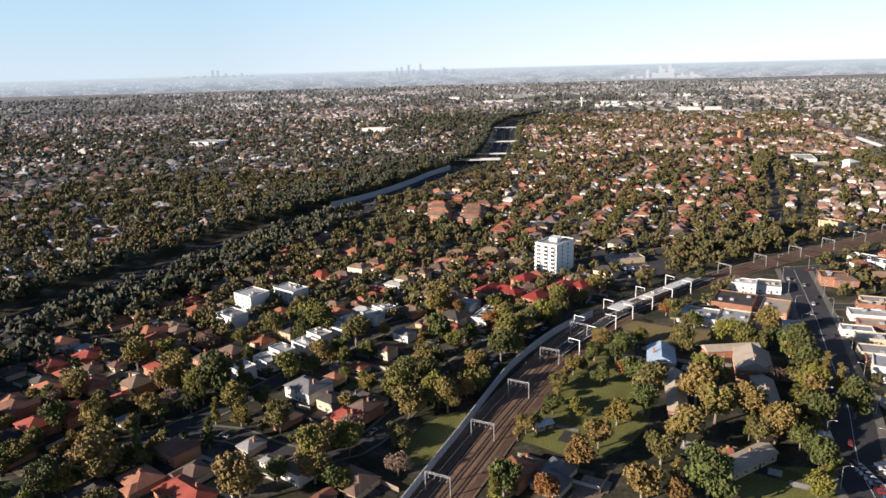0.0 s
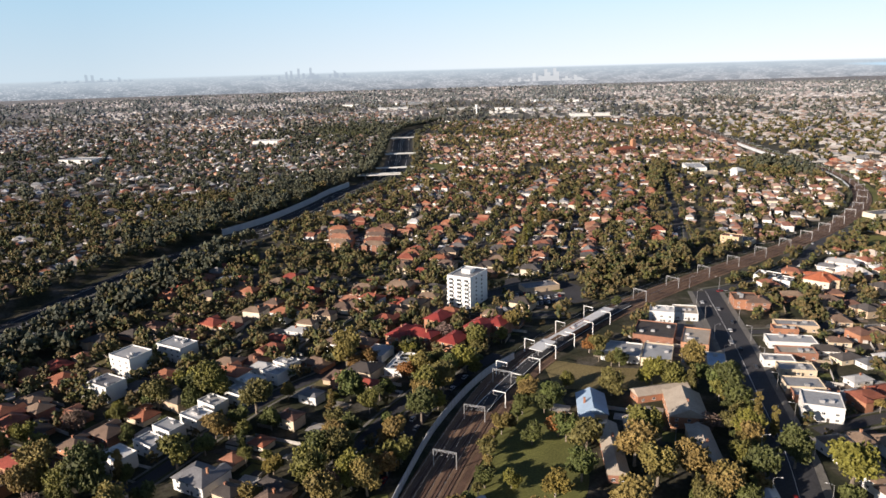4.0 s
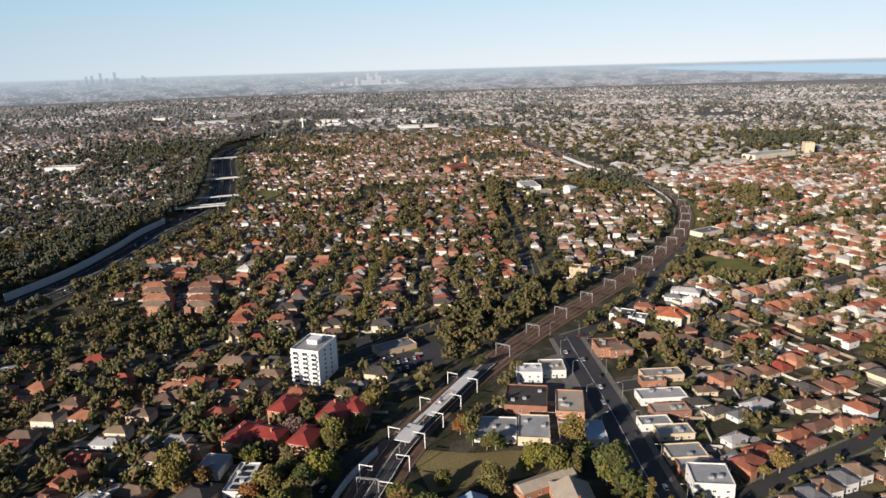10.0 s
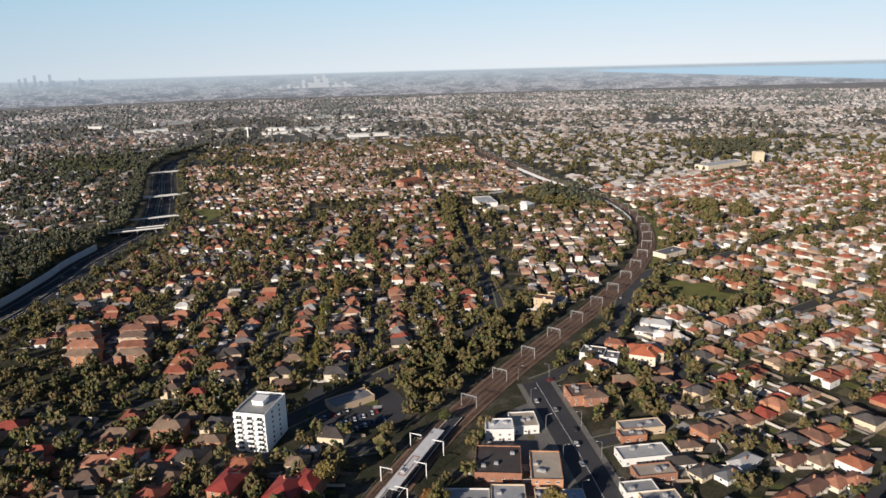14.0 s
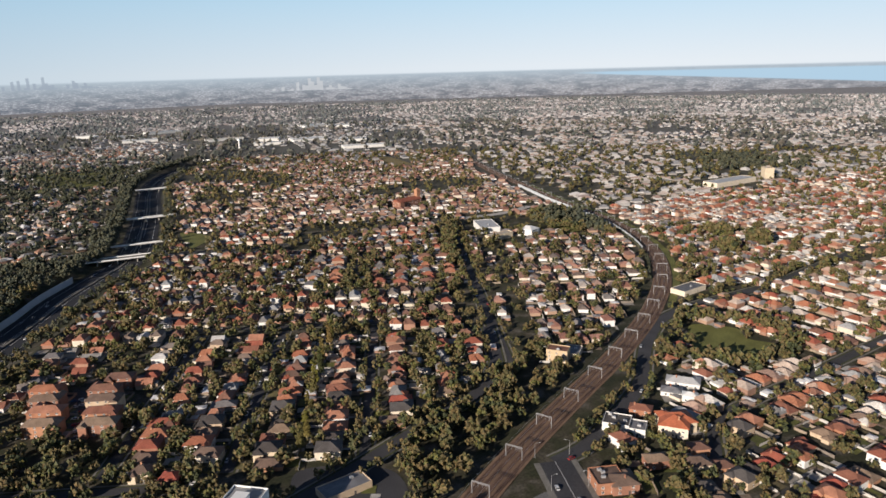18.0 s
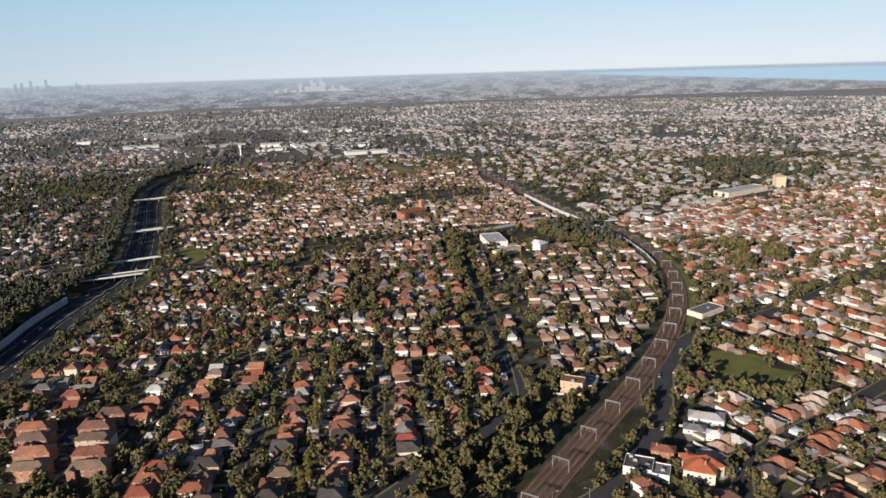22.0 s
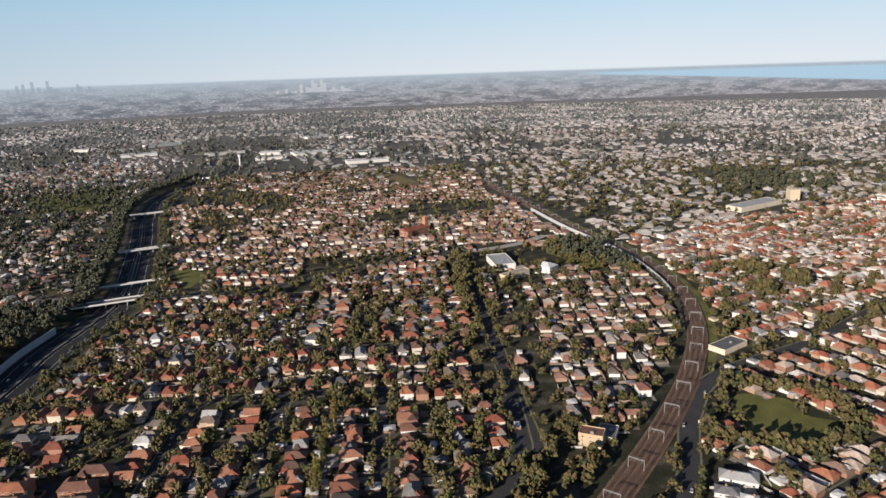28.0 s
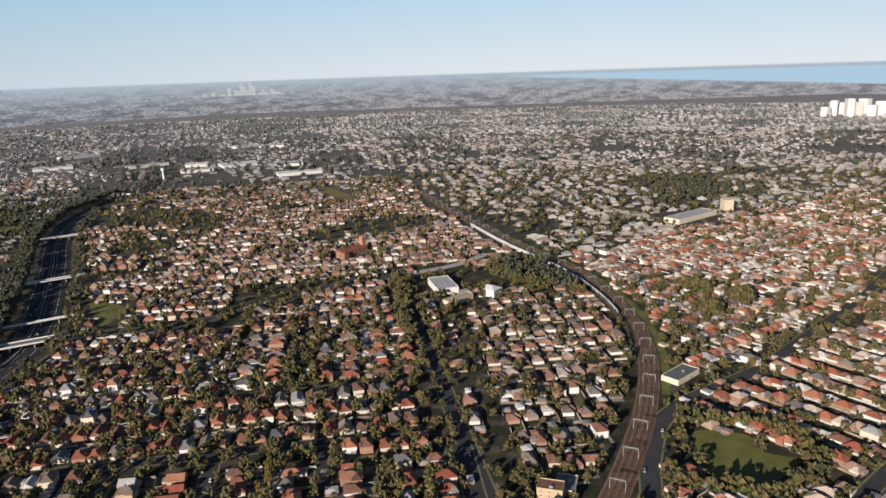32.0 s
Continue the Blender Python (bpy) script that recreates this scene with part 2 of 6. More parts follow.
M_HAZED_R = surface("distant_hazed_roof_warm", HAZED_ROOFS[:3] + [(0.36, 0.27, 0.23), (0.42, 0.36, 0.32), (0.46, 0.42, 0.4), (0.32, 0.23, 0.19), (0.5, 0.48, 0.47), (0.27, 0.22, 0.2)], 0.75, 0.6, 0.02, "island", bump=0, vary=0.2)
M_HAZED_WALL = surface("distant_hazed_wall", [(0.34, 0.33, 0.32), (0.28, 0.26, 0.24), (0.42, 0.41, 0.4)], 0.85, 0.6, 0.02, "island", bump=0, vary=0.15)
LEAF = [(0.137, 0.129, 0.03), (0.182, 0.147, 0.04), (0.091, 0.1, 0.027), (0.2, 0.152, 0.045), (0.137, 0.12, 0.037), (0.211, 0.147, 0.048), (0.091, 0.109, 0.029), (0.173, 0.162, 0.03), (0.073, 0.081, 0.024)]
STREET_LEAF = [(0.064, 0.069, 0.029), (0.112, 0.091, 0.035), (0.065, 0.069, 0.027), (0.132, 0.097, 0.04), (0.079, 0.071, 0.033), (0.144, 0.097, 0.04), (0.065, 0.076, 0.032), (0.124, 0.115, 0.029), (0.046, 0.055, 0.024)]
# leaf colours of the far canopy, greyed to paint in the haze
HAZED_LEAF = [(0.091, 0.098, 0.079), (0.111, 0.107, 0.086), (0.078, 0.088, 0.077), (0.13, 0.116, 0.094), (0.101, 0.1, 0.084)]
M_LEAF = surface("foliage", LEAF, 0.7, 0.8, 0.15, bump=0, vary=0.5)
def leaf_build(colours):
    def build(n, l, b):
        tone = noise_node(n, l, 0.11, 1.0, "World")
        tone.inputs["Roughness"].default_value = 0.2
        steps = [(0.3 + 0.4 * k / len(colours), c) for k, c in enumerate(colours)]
        base = ramp(n, l, tone.outputs["Fac"], steps).outputs["Color"]
        isl = n.new("ShaderNodeNewGeometry").outputs["Random Per Island"]
        own = ramp(n, l, isl, [(0.0, (0.72,) * 3), (1.0, (1.28, 1.25, 1.15))]).outputs["Color"]
        fine = ramp(n, l, noise_node(n, l, 2.2, 4.0, "World").outputs["Fac"], [(0.35, (0.5,) * 3), (0.65, (1.35,) * 3)]).outputs["Color"]
        l.new(mixed(n, l, mixed(n, l, base, own, 1.0, "MULTIPLY"), fine, 1.0, "MULTIPLY"), b.inputs["Base Color"])
        b.inputs["Roughness"].default_value = 0.75

    return build


M_LEAF_FAR = material("far_foliage", leaf_build(STREET_LEAF))
# darker copy of the street leaves, with shade put into its colour
M_LEAF_SHADE = material("dark_shade_foliage", leaf_build([(0.052, 0.06, 0.04), (0.07, 0.072, 0.042), (0.044, 0.053, 0.037), (0.09, 0.082, 0.045), (0.057, 0.065, 0.046), (0.04, 0.048, 0.035)]))
M_LEAF_HAZED = surface("distant_hazed_foliage", HAZED_LEAF, 0.8, 0.3, 0.02, "island", bump=0, vary=0.4)
# beyond 3.1 km: thicker haze painted into leaves, roofs and walls
HAZE_PALE_LEAF = [(0.144, 0.158, 0.154), (0.168, 0.174, 0.166), (0.12, 0.138, 0.138)]
M_LEAF_HAZE_PALE = surface("outermost_hazed_foliage", HAZE_PALE_LEAF, 0.8, 0.3, 0.02, "island", bump=0, vary=0.3)
M_HAZE_PALE = surface("outermost_hazed_roof", [(0.33, 0.32, 0.32), (0.26, 0.25, 0.25), (0.38, 0.35, 0.34), (0.5, 0.49, 0.49), (0.3, 0.26, 0.25)], 0.8, 0.6, 0.02, "island", bump=0, vary=0.15)
M_BARK = surface("bark", [(0.22, 0.18, 0.14), (0.3, 0.26, 0.22)], 0.9, 4, 0.5)
M_ASPHALT = surface("asphalt", [(0.055, 0.055, 0.06)], 0.85, 1.5, 0.05, vary=0.3)
# motorway asphalt, darkened so its base colour carries the cutting's shade
M_MOTOR = surface("shade_darkened_asphalt", [(0.026, 0.028, 0.034)], 0.9, 1.5, 0.05, vary=0.3)
M_WHITE = surface("white_paint", [(0.78, 0.78, 0.76)], 0.6, 2, 0.2, vary=0.08)
M_PATH = surface("old_footpath", [(0.19, 0.18, 0.16)], 0.9, 2, 0.2, vary=0.3)
M_PAVE = surface("worn_paving", [(0.15, 0.145, 0.14)], 0.9, 1.2, 0.08, vary=0.35)
M_CONC = surface("concrete", [(0.42, 0.4, 0.37)], 0.85, 2, 0.2, vary=0.2)
M_GRASS = surface("mown_grass", [(0.15, 0.155, 0.045)], 0.9, 1.2, 0.06, vary=0.4)
M_VERGE = surface("dull_verge_grass", [(0.06, 0.065, 0.03)], 0.95, 1.0, 0.08, vary=0.5)
M_BALLAST = surface("ballast", [(0.21, 0.135, 0.088)], 0.95, 2.5, 0.06, vary=0.5)
M_RAIL = surface("steel_rail", [(0.3, 0.2, 0.15)], 0.5, 2, 0.2, metal=0.6)
M_STEEL = surface("galvanised_steel", [(0.5, 0.5, 0.5)], 0.45, 3, 0.3, metal=0.5, vary=0.15)
M_YARD = surface("yard_surfaces", [(0.115, 0.12, 0.035), (0.16, 0.14, 0.065), (0.3, 0.28, 0.25), (0.09, 0.1, 0.03), (0.22, 0.17, 0.13), (0.13, 0.11, 0.06), (0.42, 0.4, 0.37), (0.05, 0.05, 0.05)], 0.9, 1.5, 0.2, "island", bump=0, vary=0.35)
M_FENCE = surface("garden_fences", [(0.3, 0.24, 0.18), (0.42, 0.4, 0.37), (0.2, 0.17, 0.14), (0.5, 0.48, 0.44)], 0.85, 2, 0.2, "island", bump=0, vary=0.25)
M_TRACK = surface("sleepers", [(0.14, 0.085, 0.06)], 0.9, 3.5, 0.1, vary=0.5)
M_NOISE = surface("noise_wall_panels", [(0.5, 0.52, 0.54)], 0.6, 1.0, 0.1, vary=0.15)
M_BARE = surface("bare_twigs", [(0.26, 0.18, 0.15), (0.23, 0.16, 0.12)], 0.9, 1.5, 0.2, bump=0, vary=0.4)
M_RUST = surface("autumn_leaves", [(0.24, 0.11, 0.035), (0.2, 0.12, 0.04), (0.17, 0.13, 0.03)], 0.8, 1.0, 0.2, bump=0, vary=0.4)
M_CAR = surface("car_paint", [(0.7, 0.7, 0.7), (0.05, 0.05, 0.06), (0.35, 0.36, 0.38), (0.6, 0.61, 0.62), (0.3, 0.03, 0.03), (0.05, 0.09, 0.2), (0.75, 0.75, 0.73)], 0.25, 1, 0.1, bump=0, vary=0.05)
M_TYRE = surface("tyre_rubber", [(0.02, 0.02, 0.02)], 0.9, 3, 0.2)
M_PINK = surface("tower_render", [(0.8, 0.8, 0.78)], 0.7, 2, 0.2, vary=0.08)
M_GLASS = surface("window_glass", [(0.03, 0.035, 0.04)], 0.1, 1, 0.1, vary=0.1, bump=0)


def ground_build(n, l, b):
    fine = noise_node(n, l, 0.6, 6, "World")
    mid = noise_node(n, l, 0.07, 5, "World")
    wide = noise_node(n, l, 0.006, 4, "World")
    a = ramp(n, l, mid.outputs["Fac"], [(0.3, (0.022, 0.026, 0.012)), (0.44, (0.036, 0.038, 0.018)), (0.54, (0.055, 0.049, 0.032)), (0.67, (0.115, 0.104, 0.086))]).outputs["Color"]
    f = ramp(n, l, fine.outputs["Fac"], [(0.3, (0.55,) * 3), (0.7, (1.3,) * 3)]).outputs["Color"]
    w = ramp(n, l, wide.outputs["Fac"], [(0.3, (0.75, 0.8, 0.8)), (0.7, (1.15, 1.1, 1.05))]).outputs["Color"]
    c = mixed(n, l, mixed(n, l, a, f, 1.0, "MULTIPLY"), w, 1.0, "MULTIPLY")
    # distance haze painted into the ground colour, paler and greyer outwards
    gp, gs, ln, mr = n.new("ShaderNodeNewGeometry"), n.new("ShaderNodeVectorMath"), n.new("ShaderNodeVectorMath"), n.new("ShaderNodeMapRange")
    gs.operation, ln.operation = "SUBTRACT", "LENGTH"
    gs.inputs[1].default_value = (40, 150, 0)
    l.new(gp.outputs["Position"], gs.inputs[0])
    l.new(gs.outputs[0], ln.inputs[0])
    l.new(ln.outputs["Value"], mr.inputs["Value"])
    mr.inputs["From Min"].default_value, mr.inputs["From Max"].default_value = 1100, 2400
    # dry holds the first haze-paled tone, full from 2.4 km
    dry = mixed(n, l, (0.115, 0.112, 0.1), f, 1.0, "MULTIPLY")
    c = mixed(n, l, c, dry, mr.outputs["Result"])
    # thicker painted haze: paler grey again from 2.5 to 4.4 km
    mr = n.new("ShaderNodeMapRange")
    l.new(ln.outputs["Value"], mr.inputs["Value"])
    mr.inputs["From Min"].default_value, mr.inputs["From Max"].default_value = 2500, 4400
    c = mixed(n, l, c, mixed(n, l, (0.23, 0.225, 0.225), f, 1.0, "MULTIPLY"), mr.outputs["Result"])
    l.new(c, b.inputs["Base Color"])
    b.inputs["Roughness"].default_value = 0.95


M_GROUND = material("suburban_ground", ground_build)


# ---- mesh tools ----
class Geo:
    """Vertices and faces of one mesh, with one material per face."""

    def __init__(self):
        self.v, self.f, self.m = [], [], []

    def add(self, verts, faces, mat=0):
        k = len(self.v)
        self.v += [tuple(p) for p in verts]
        self.f += [tuple(k + i for i in f) for f in faces]
        self.m += [mat] * len(faces)
        return self

    def box(self, x0, x1, y0, y1, z0, z1, mat=0):
        v = [(x0, y0, z0), (x1, y0, z0), (x1, y1, z0), (x0, y1, z0), (x0, y0, z1), (x1, y0, z1), (x1, y1, z1), (x0, y1, z1)]
        return self.add(v, [(0, 3, 2, 1), (4, 5, 6, 7), (0, 1, 5, 4), (1, 2, 6, 5), (2, 3, 7, 6), (3, 0, 4, 7)], mat)

    def hip(self, x0, x1, y0, y1, z, pitch=0.47, thick=0.25, mat=0, gable=False):
        w, d = x1 - x0, y1 - y0
        if d >= w:
            c, r = (x0 + x1) / 2, pitch * w / 2
            s = 0.02 if gable else w / 2
            ridge = [(c, y0 + s, z + thick + r), (c, max(y1 - s, y0 + s + 0.02), z + thick + r)]
        else:
            c, r = (y0 + y1) / 2, pitch * d / 2
            s = 0.02 if gable else d / 2
            ridge = [(x0 + s, c, z + thick + r), (max(x1 - s, x0 + s + 0.02), c, z + thick + r)]
        v = [(x0, y0, z), (x1, y0, z), (x1, y1, z), (x0, y1, z)]
        v += [(p[0], p[1], z + thick) for p in v] + ridge
        f = [(0, 3, 2, 1), (0, 1, 5, 4), (1, 2, 6, 5), (2, 3, 7, 6), (3, 0, 4, 7)]
        if d >= w:
            f += [(4, 5, 8), (5, 6, 9, 8), (6, 7, 9), (7, 4, 8, 9)]
        else:
            f += [(4, 5, 9, 8), (5, 6, 9), (6, 7, 8, 9), (7, 4, 8)]
        return self.add(v, f, mat)

    def tube(self, a, b, ra, rb, sides=6, mat=0):
        a, b = Vector(a), Vector(b)
        q = (b - a).to_track_quat("Z", "Y")
        v = []
        for p, r in ((a, ra), (b, rb)):
            v += [p + q @ Vector((r * math.cos(2 * math.pi * k / sides), r * math.sin(2 * math.pi * k / sides), 0)) for k in range(sides)]
        f = [(k, (k + 1) % sides, sides + (k + 1) % sides, sides + k) for k in range(sides)]
        f += [tuple(range(sides))[::-1], tuple(range(sides, 2 * sides))]
        return self.add(v, f, mat)

    def mesh(self, name, *mats):
        me = bpy.data.meshes.new(name)
        me.from_pydata(self.v, [], self.f)
        for m in mats:
            me.materials.append(m)
        if len(mats) > 1:
            me.polygons.foreach_set("material_index", self.m)
        me.update()
        return me


def part(name, geo, mat, parent=None, label=""):
    ob = new(name, geo.mesh(name, *(mat if isinstance(mat, (list, tuple)) else [mat])))
    ob.parent = parent
    return tagged(ob, label)


def thing(name, label, category, group="", m=None):
    ob = new(name)
    ob.empty_display_size = 1
    if m is not None:
        ob.matrix_world = m
    return tagged(ob, label, category, group)


def arrays_mesh(name, verts, faces, mats, mat_index=None, smooth=False):
    """A large mesh from number arrays: verts (n, 3), faces (m, 3 or 4)."""
    me = bpy.data.meshes.new(name)
    m, k = faces.shape
    me.vertices.add(len(verts))
    me.vertices.foreach_set("co", np.ascontiguousarray(verts, np.float32).ravel())
    me.loops.add(m * k)
    me.loops.foreach_set("vertex_index", np.ascontiguousarray(faces, np.int32).ravel())
    me.polygons.add(m)
    me.polygons.foreach_set("loop_start", np.arange(0, m * k, k, dtype=np.int32))
    for mt in mats:
        me.materials.append(mt)
    if mat_index is not None:
        me.polygons.foreach_set("material_index", np.ascontiguousarray(mat_index, np.int32))
    me.update(calc_edges=True)
    me.validate()
    if not smooth:
        me.shade_flat()
    return me


def repeat(tv, tf, place, size, turn):
    """Copies of a template mesh in number arrays: place (n, 3), size (n, 3), turn (n,) in radians."""
    n = len(place)
    c, s = np.cos(turn)[:, None], np.sin(turn)[:, None]
    v = tv[None] * size[:, None]
    x = v[..., 0] * c - v[..., 1] * s
    y = v[..., 0] * s + v[..., 1] * c
    out = np.stack([x, y, v[..., 2]], -1) + place[:, None]
    f = tf[None] + (np.arange(n) * len(tv))[:, None, None]
    return out.reshape(-1, 3), f.reshape(-1, tf.shape[1])


# ---- plan ----
MOTORWAY = [(-420, 120), (-330, 290), (-258, 455), (-215, 548), (-172, 650), (-120, 738), (-62, 820), (-17, 914), (6, 974), (36, 1030), (70, 1095), (92, 1180), (110, 1300), (130, 1450), (152, 1640), (200, 1840), (285, 1985), (395, 2158), (523, 2383), (648, 2593), (769, 3057)]
RAIL = [(-105, 40), (-40, 150), (1, 228), (22, 270), (47, 316), (71.5, 357), (104, 395), (166, 445), (238, 491), (313, 532), (364, 559), (417, 590), (480, 632), (551, 691), (614, 764), (661, 848), (697, 950), (724, 1098), (764, 1255), (800, 1400), (860, 1600)]
MAIN = [(140, 150), (150, 216), (176, 274), (198, 330), (218, 380), (247, 460), (252, 474)]


def smooth(points, step=8.0):
    """A smooth line through the points, with a point about every step metres."""
    p = [Vector((*q, 0)) for q in points]
    p = [2 * p[0] - p[1]] + p + [2 * p[-1] - p[-2]]
    out = []
    for a, b, c, d in zip(p, p[1:], p[2:], p[3:]):
        n = max(1, int((c - b).length / step))
        for k in range(n):
            t = k / n
            out.append(0.5 * ((2 * b) + (c - a) * t + (2 * a - 5 * b + 4 * c - d) * t * t + (3 * b - a - 3 * c + d) * t ** 3))
    out.append(p[-2])
    return np.array([(q.x, q.y) for q in out])


def offset_line(line, d):
    """The line moved d metres to its right."""
    t = np.gradient(line, axis=0)
    t /= np.linalg.norm(t, axis=1)[:, None]
    return line + d * np.stack([t[:, 1], -t[:, 0]], 1)


def far_from(points, line):
    """The distance of each of the points from a line of points."""
    out = np.full(len(points), 1e9)
    for k in range(0, len(points), 4000):
        d = points[k:k + 4000, None] - line[None]
        out[k:k + 4000] = np.sqrt((d ** 2).sum(-1).min(1))
    return out


def ribbon(name, line, left, right, z, mat, label, category="", kind="structure", thick=0.0):
    a, b = offset_line(line, left), offset_line(line, right)
    n = len(line)
    zz = np.broadcast_to(z, (n,))
    v = np.concatenate([np.c_[a, zz], np.c_[b, zz]])
    k = np.arange(n - 1)
    f = np.stack([k, k + 1, n + k + 1, n + k], 1)[:, ::-1]
    ob = new(name, arrays_mesh(name, v, f, [mat]))
    return tagged(ob, label, category, kind=kind)


L_MOTOR, L_RAIL, L_MAIN = smooth(MOTORWAY), smooth(RAIL), smooth(MAIN)
UV = Vector((math.sin(radians(24)), math.cos(radians(24))))     # along the side streets


def uv(u, v):
    """Street coordinates (along, across) to the plan."""
    return (u * UV.x + v * UV.y, u * UV.y - v * UV.x)



L_STREET = []


def street(*points, width=3.5):
    L_STREET.append((smooth(points), width))


for v_ in (-216, -147, -70):
    street(uv(545, v_), uv(760, v_))
street(uv(660, 33), uv(920, 30), uv(1210, 28), width=4.8), street(uv(772, -345), uv(772, 14)), street(uv(862, -350), uv(862, -10))
street(uv(948, -360), uv(948, -150)), street(uv(875, -93), uv(1005, -93)), street(uv(533, -330), uv(533, -150))
street((-40, 1128), (15, 1130), (132, 1092), (222, 1060), (299, 1064), (419, 1088), (497, 1076), width=4.5)
street((62, 490), (80, 498), (141, 521), (211, 550), (262, 572), (292, 600), (306, 624), (330, 672), width=5)
street((-215, 175), (-150, 235), (-94, 300), (-48, 367), (-10, 400), (25, 436), (60, 488)), street((-240, 395), (-211, 378), (-145, 335), (-96, 301))
street((-150, 237), (-137, 253), (-112, 265), (-90, 263), (-66, 248), (-38, 250), (-15, 290), (8, 332), (35, 366), (62, 398))
street((200, 286), (257, 293), (334, 300), (480, 320), (700, 350)), street((228, 399), (285, 396), (330, 430), (362, 458), (404, 467), (475, 473), (640, 490))
street((252, 474), (276, 478), (306, 492), (360, 522), (425, 580), (495, 616), (618, 620), (705, 634), (822, 653), (1000, 690), width=4.8)
CHURCH_ROAD = smooth([(497, 1074), (540, 1064), (583, 1062), (620, 1068), (660, 1084)])
street((-230, 1128), (-90, 1122), (8, 1110)), street((-72, 600), (-64, 472), (-100, 380)), street((140, 452), (100, 462), (70, 480))


def axis_steps(lo, hi, a, b, fine):
    left = a - np.geomspace(fine, a - lo, 26)[::-1]
    right = b + np.geomspace(fine, hi - b, 26)
    return np.r_[left, np.arange(a, b + 0.1, fine), right]


def curve(x, y):
    """The height of the plain, which falls away with the earth's curve."""
    return -((x - 40) ** 2 + (y - 150) ** 2) / 1.48e7


# ---- ground, roads and railway ----
GX, GY = axis_steps(-5200, 5300, -420, 900, 8.0), axis_steps(-2500, 5400, 0, 1900, 8.0)
gx, gy = np.meshgrid(GX, GY)
pts = np.c_[gx.ravel(), gy.ravel()]
dm = far_from(pts, L_MOTOR)
gz = curve(pts[:, 0], pts[:, 1]) - 5.5 * np.clip((44 - dm) / 14, 0, 1) - 0.02
nx, ny = len(GX), len(GY)
ij = (np.arange(ny - 1)[:, None] * nx + np.arange(nx - 1)).ravel()
gf = np.stack([ij, ij + 1, ij + nx + 1, ij + nx], 1)
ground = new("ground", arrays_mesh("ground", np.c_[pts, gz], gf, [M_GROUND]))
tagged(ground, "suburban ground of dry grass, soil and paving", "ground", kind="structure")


def solid_strip(name, line, left, right, z0, z1, mat, label, category, kind="structure"):
    """A strip with sides, such as a wall or a platform, along a line."""
    a, b = offset_line(line, left), offset_line(line, right)
    n = len(line)
    v = np.concatenate([np.c_[a, np.full(n, z0)], np.c_[b, np.full(n, z0)], np.c_[a, np.full(n, z1)], np.c_[b, np.full(n, z1)]])
    k = np.arange(n - 1)
    f = [np.stack([q + k, q + k + 1, p + k + 1, p + k], 1) for q, p in ((0, 2 * n), (2 * n, 3 * n), (3 * n, n))]
    f = np.concatenate(f + [np.array([[0, 2 * n, 3 * n, n], [n - 1, 2 * n - 1, 4 * n - 1, 3 * n - 1]])])
    ob = new(name, arrays_mesh(name, v, f, [mat]))
    return tagged(ob, label, category, kind=kind)


ribbon("motorway", L_MOTOR, -22, 22, -5.3, M_MOTOR, "asphalt motorway in a shallow cutting, darkened by painted shade", "road")
for d in (-16.2, -4.0, 4.0, 16.2):
    ribbon("road_marking", L_MOTOR, d - 0.12, d + 0.12, -5.28, M_WHITE, "white painted motorway lane line", "lane line")
solid_strip("median", L_MOTOR, -1.2, 1.2, -5.4, -4.5, M_PATH, "pale concrete median barrier of the motorway", "barrier")
k0, k1 = [int(((L_MOTOR - np.array(q)) ** 2).sum(1).argmin()) for q in ((-125, 770), (20, 1045))]
solid_strip("noise_wall", L_MOTOR[k0:k1], -25.0, -24.4, -6, 1.4, M_NOISE, "pale panelled noise wall beside the motorway", "wall")
for k, (line, w) in enumerate(L_STREET):
    z = 0.05 + 0.012 * k
    ribbon("verge", line, -w - 3.2, w + 3.2, z - 0.04, M_VERGE, "mown grass verge along the street", "verge")
    ribbon("pavement", line, -w - 2.9, -w - 1.5, z - 0.03, M_PATH, "pale concrete footpath", "footpath")
    ribbon("pavement", line, w + 1.5, w + 2.9, z - 0.03, M_PATH, "pale concrete footpath", "footpath")
    ribbon("road", line, -w, w, z, M_ASPHALT, "grey asphalt suburban street", "road")
ribbon("pavement", L_MAIN, -12.5, 12.5, 0.3, M_PATH, "paved footpaths along the main road", "footpath")
ribbon("road", L_MAIN, -9, 9, 0.32, M_ASPHALT, "wide asphalt main road through the shops", "road")
for d in (0.0,):
    ribbon("road_marking", L_MAIN, d - 0.1, d + 0.1, 0.34, M_WHITE, "white painted lane line", "lane line")
near_rail = L_RAIL[:int(((L_RAIL - np.array((108, 399))) ** 2).sum(1).argmin())]
ribbon("rail_bed", near_rail, -10.5, 13.0, 0.3, M_BALLAST, "wide brown ballast bed with sidings near the station", "track bed")
ribbon("rail_bed", L_RAIL, -9.2, 9.2, 0.34, M_BALLAST, "brown stone ballast bed of the railway", "track bed")
ribbon("road", CHURCH_ROAD, -7, 7, 0.3, M_CONC, "pale concrete road by the church", "road")
TRACKS = (-6.4, -2.2, 2.2, 6.4)
for d in (10.6,):
    ribbon("track", near_rail, d - 1.25, d + 1.25, 0.37, M_TRACK, "dark timber sleepers of a siding", "sleepers")
for d in TRACKS:
    ribbon("track", L_RAIL, d - 1.25, d + 1.25, 0.4, M_TRACK, "dark timber sleepers of a railway track", "sleepers")
    for e in (-0.72, 0.72):
        solid_strip("rail", L_RAIL, d + e - 0.09, d + e + 0.09, 0.38, 0.58, M_RAIL, "rust-brown steel running rail", "rail")
k0, k1 = [int(((L_RAIL - np.array(q)) ** 2).sum(1).argmin()) for q in ((628, 782), (764, 1255))]
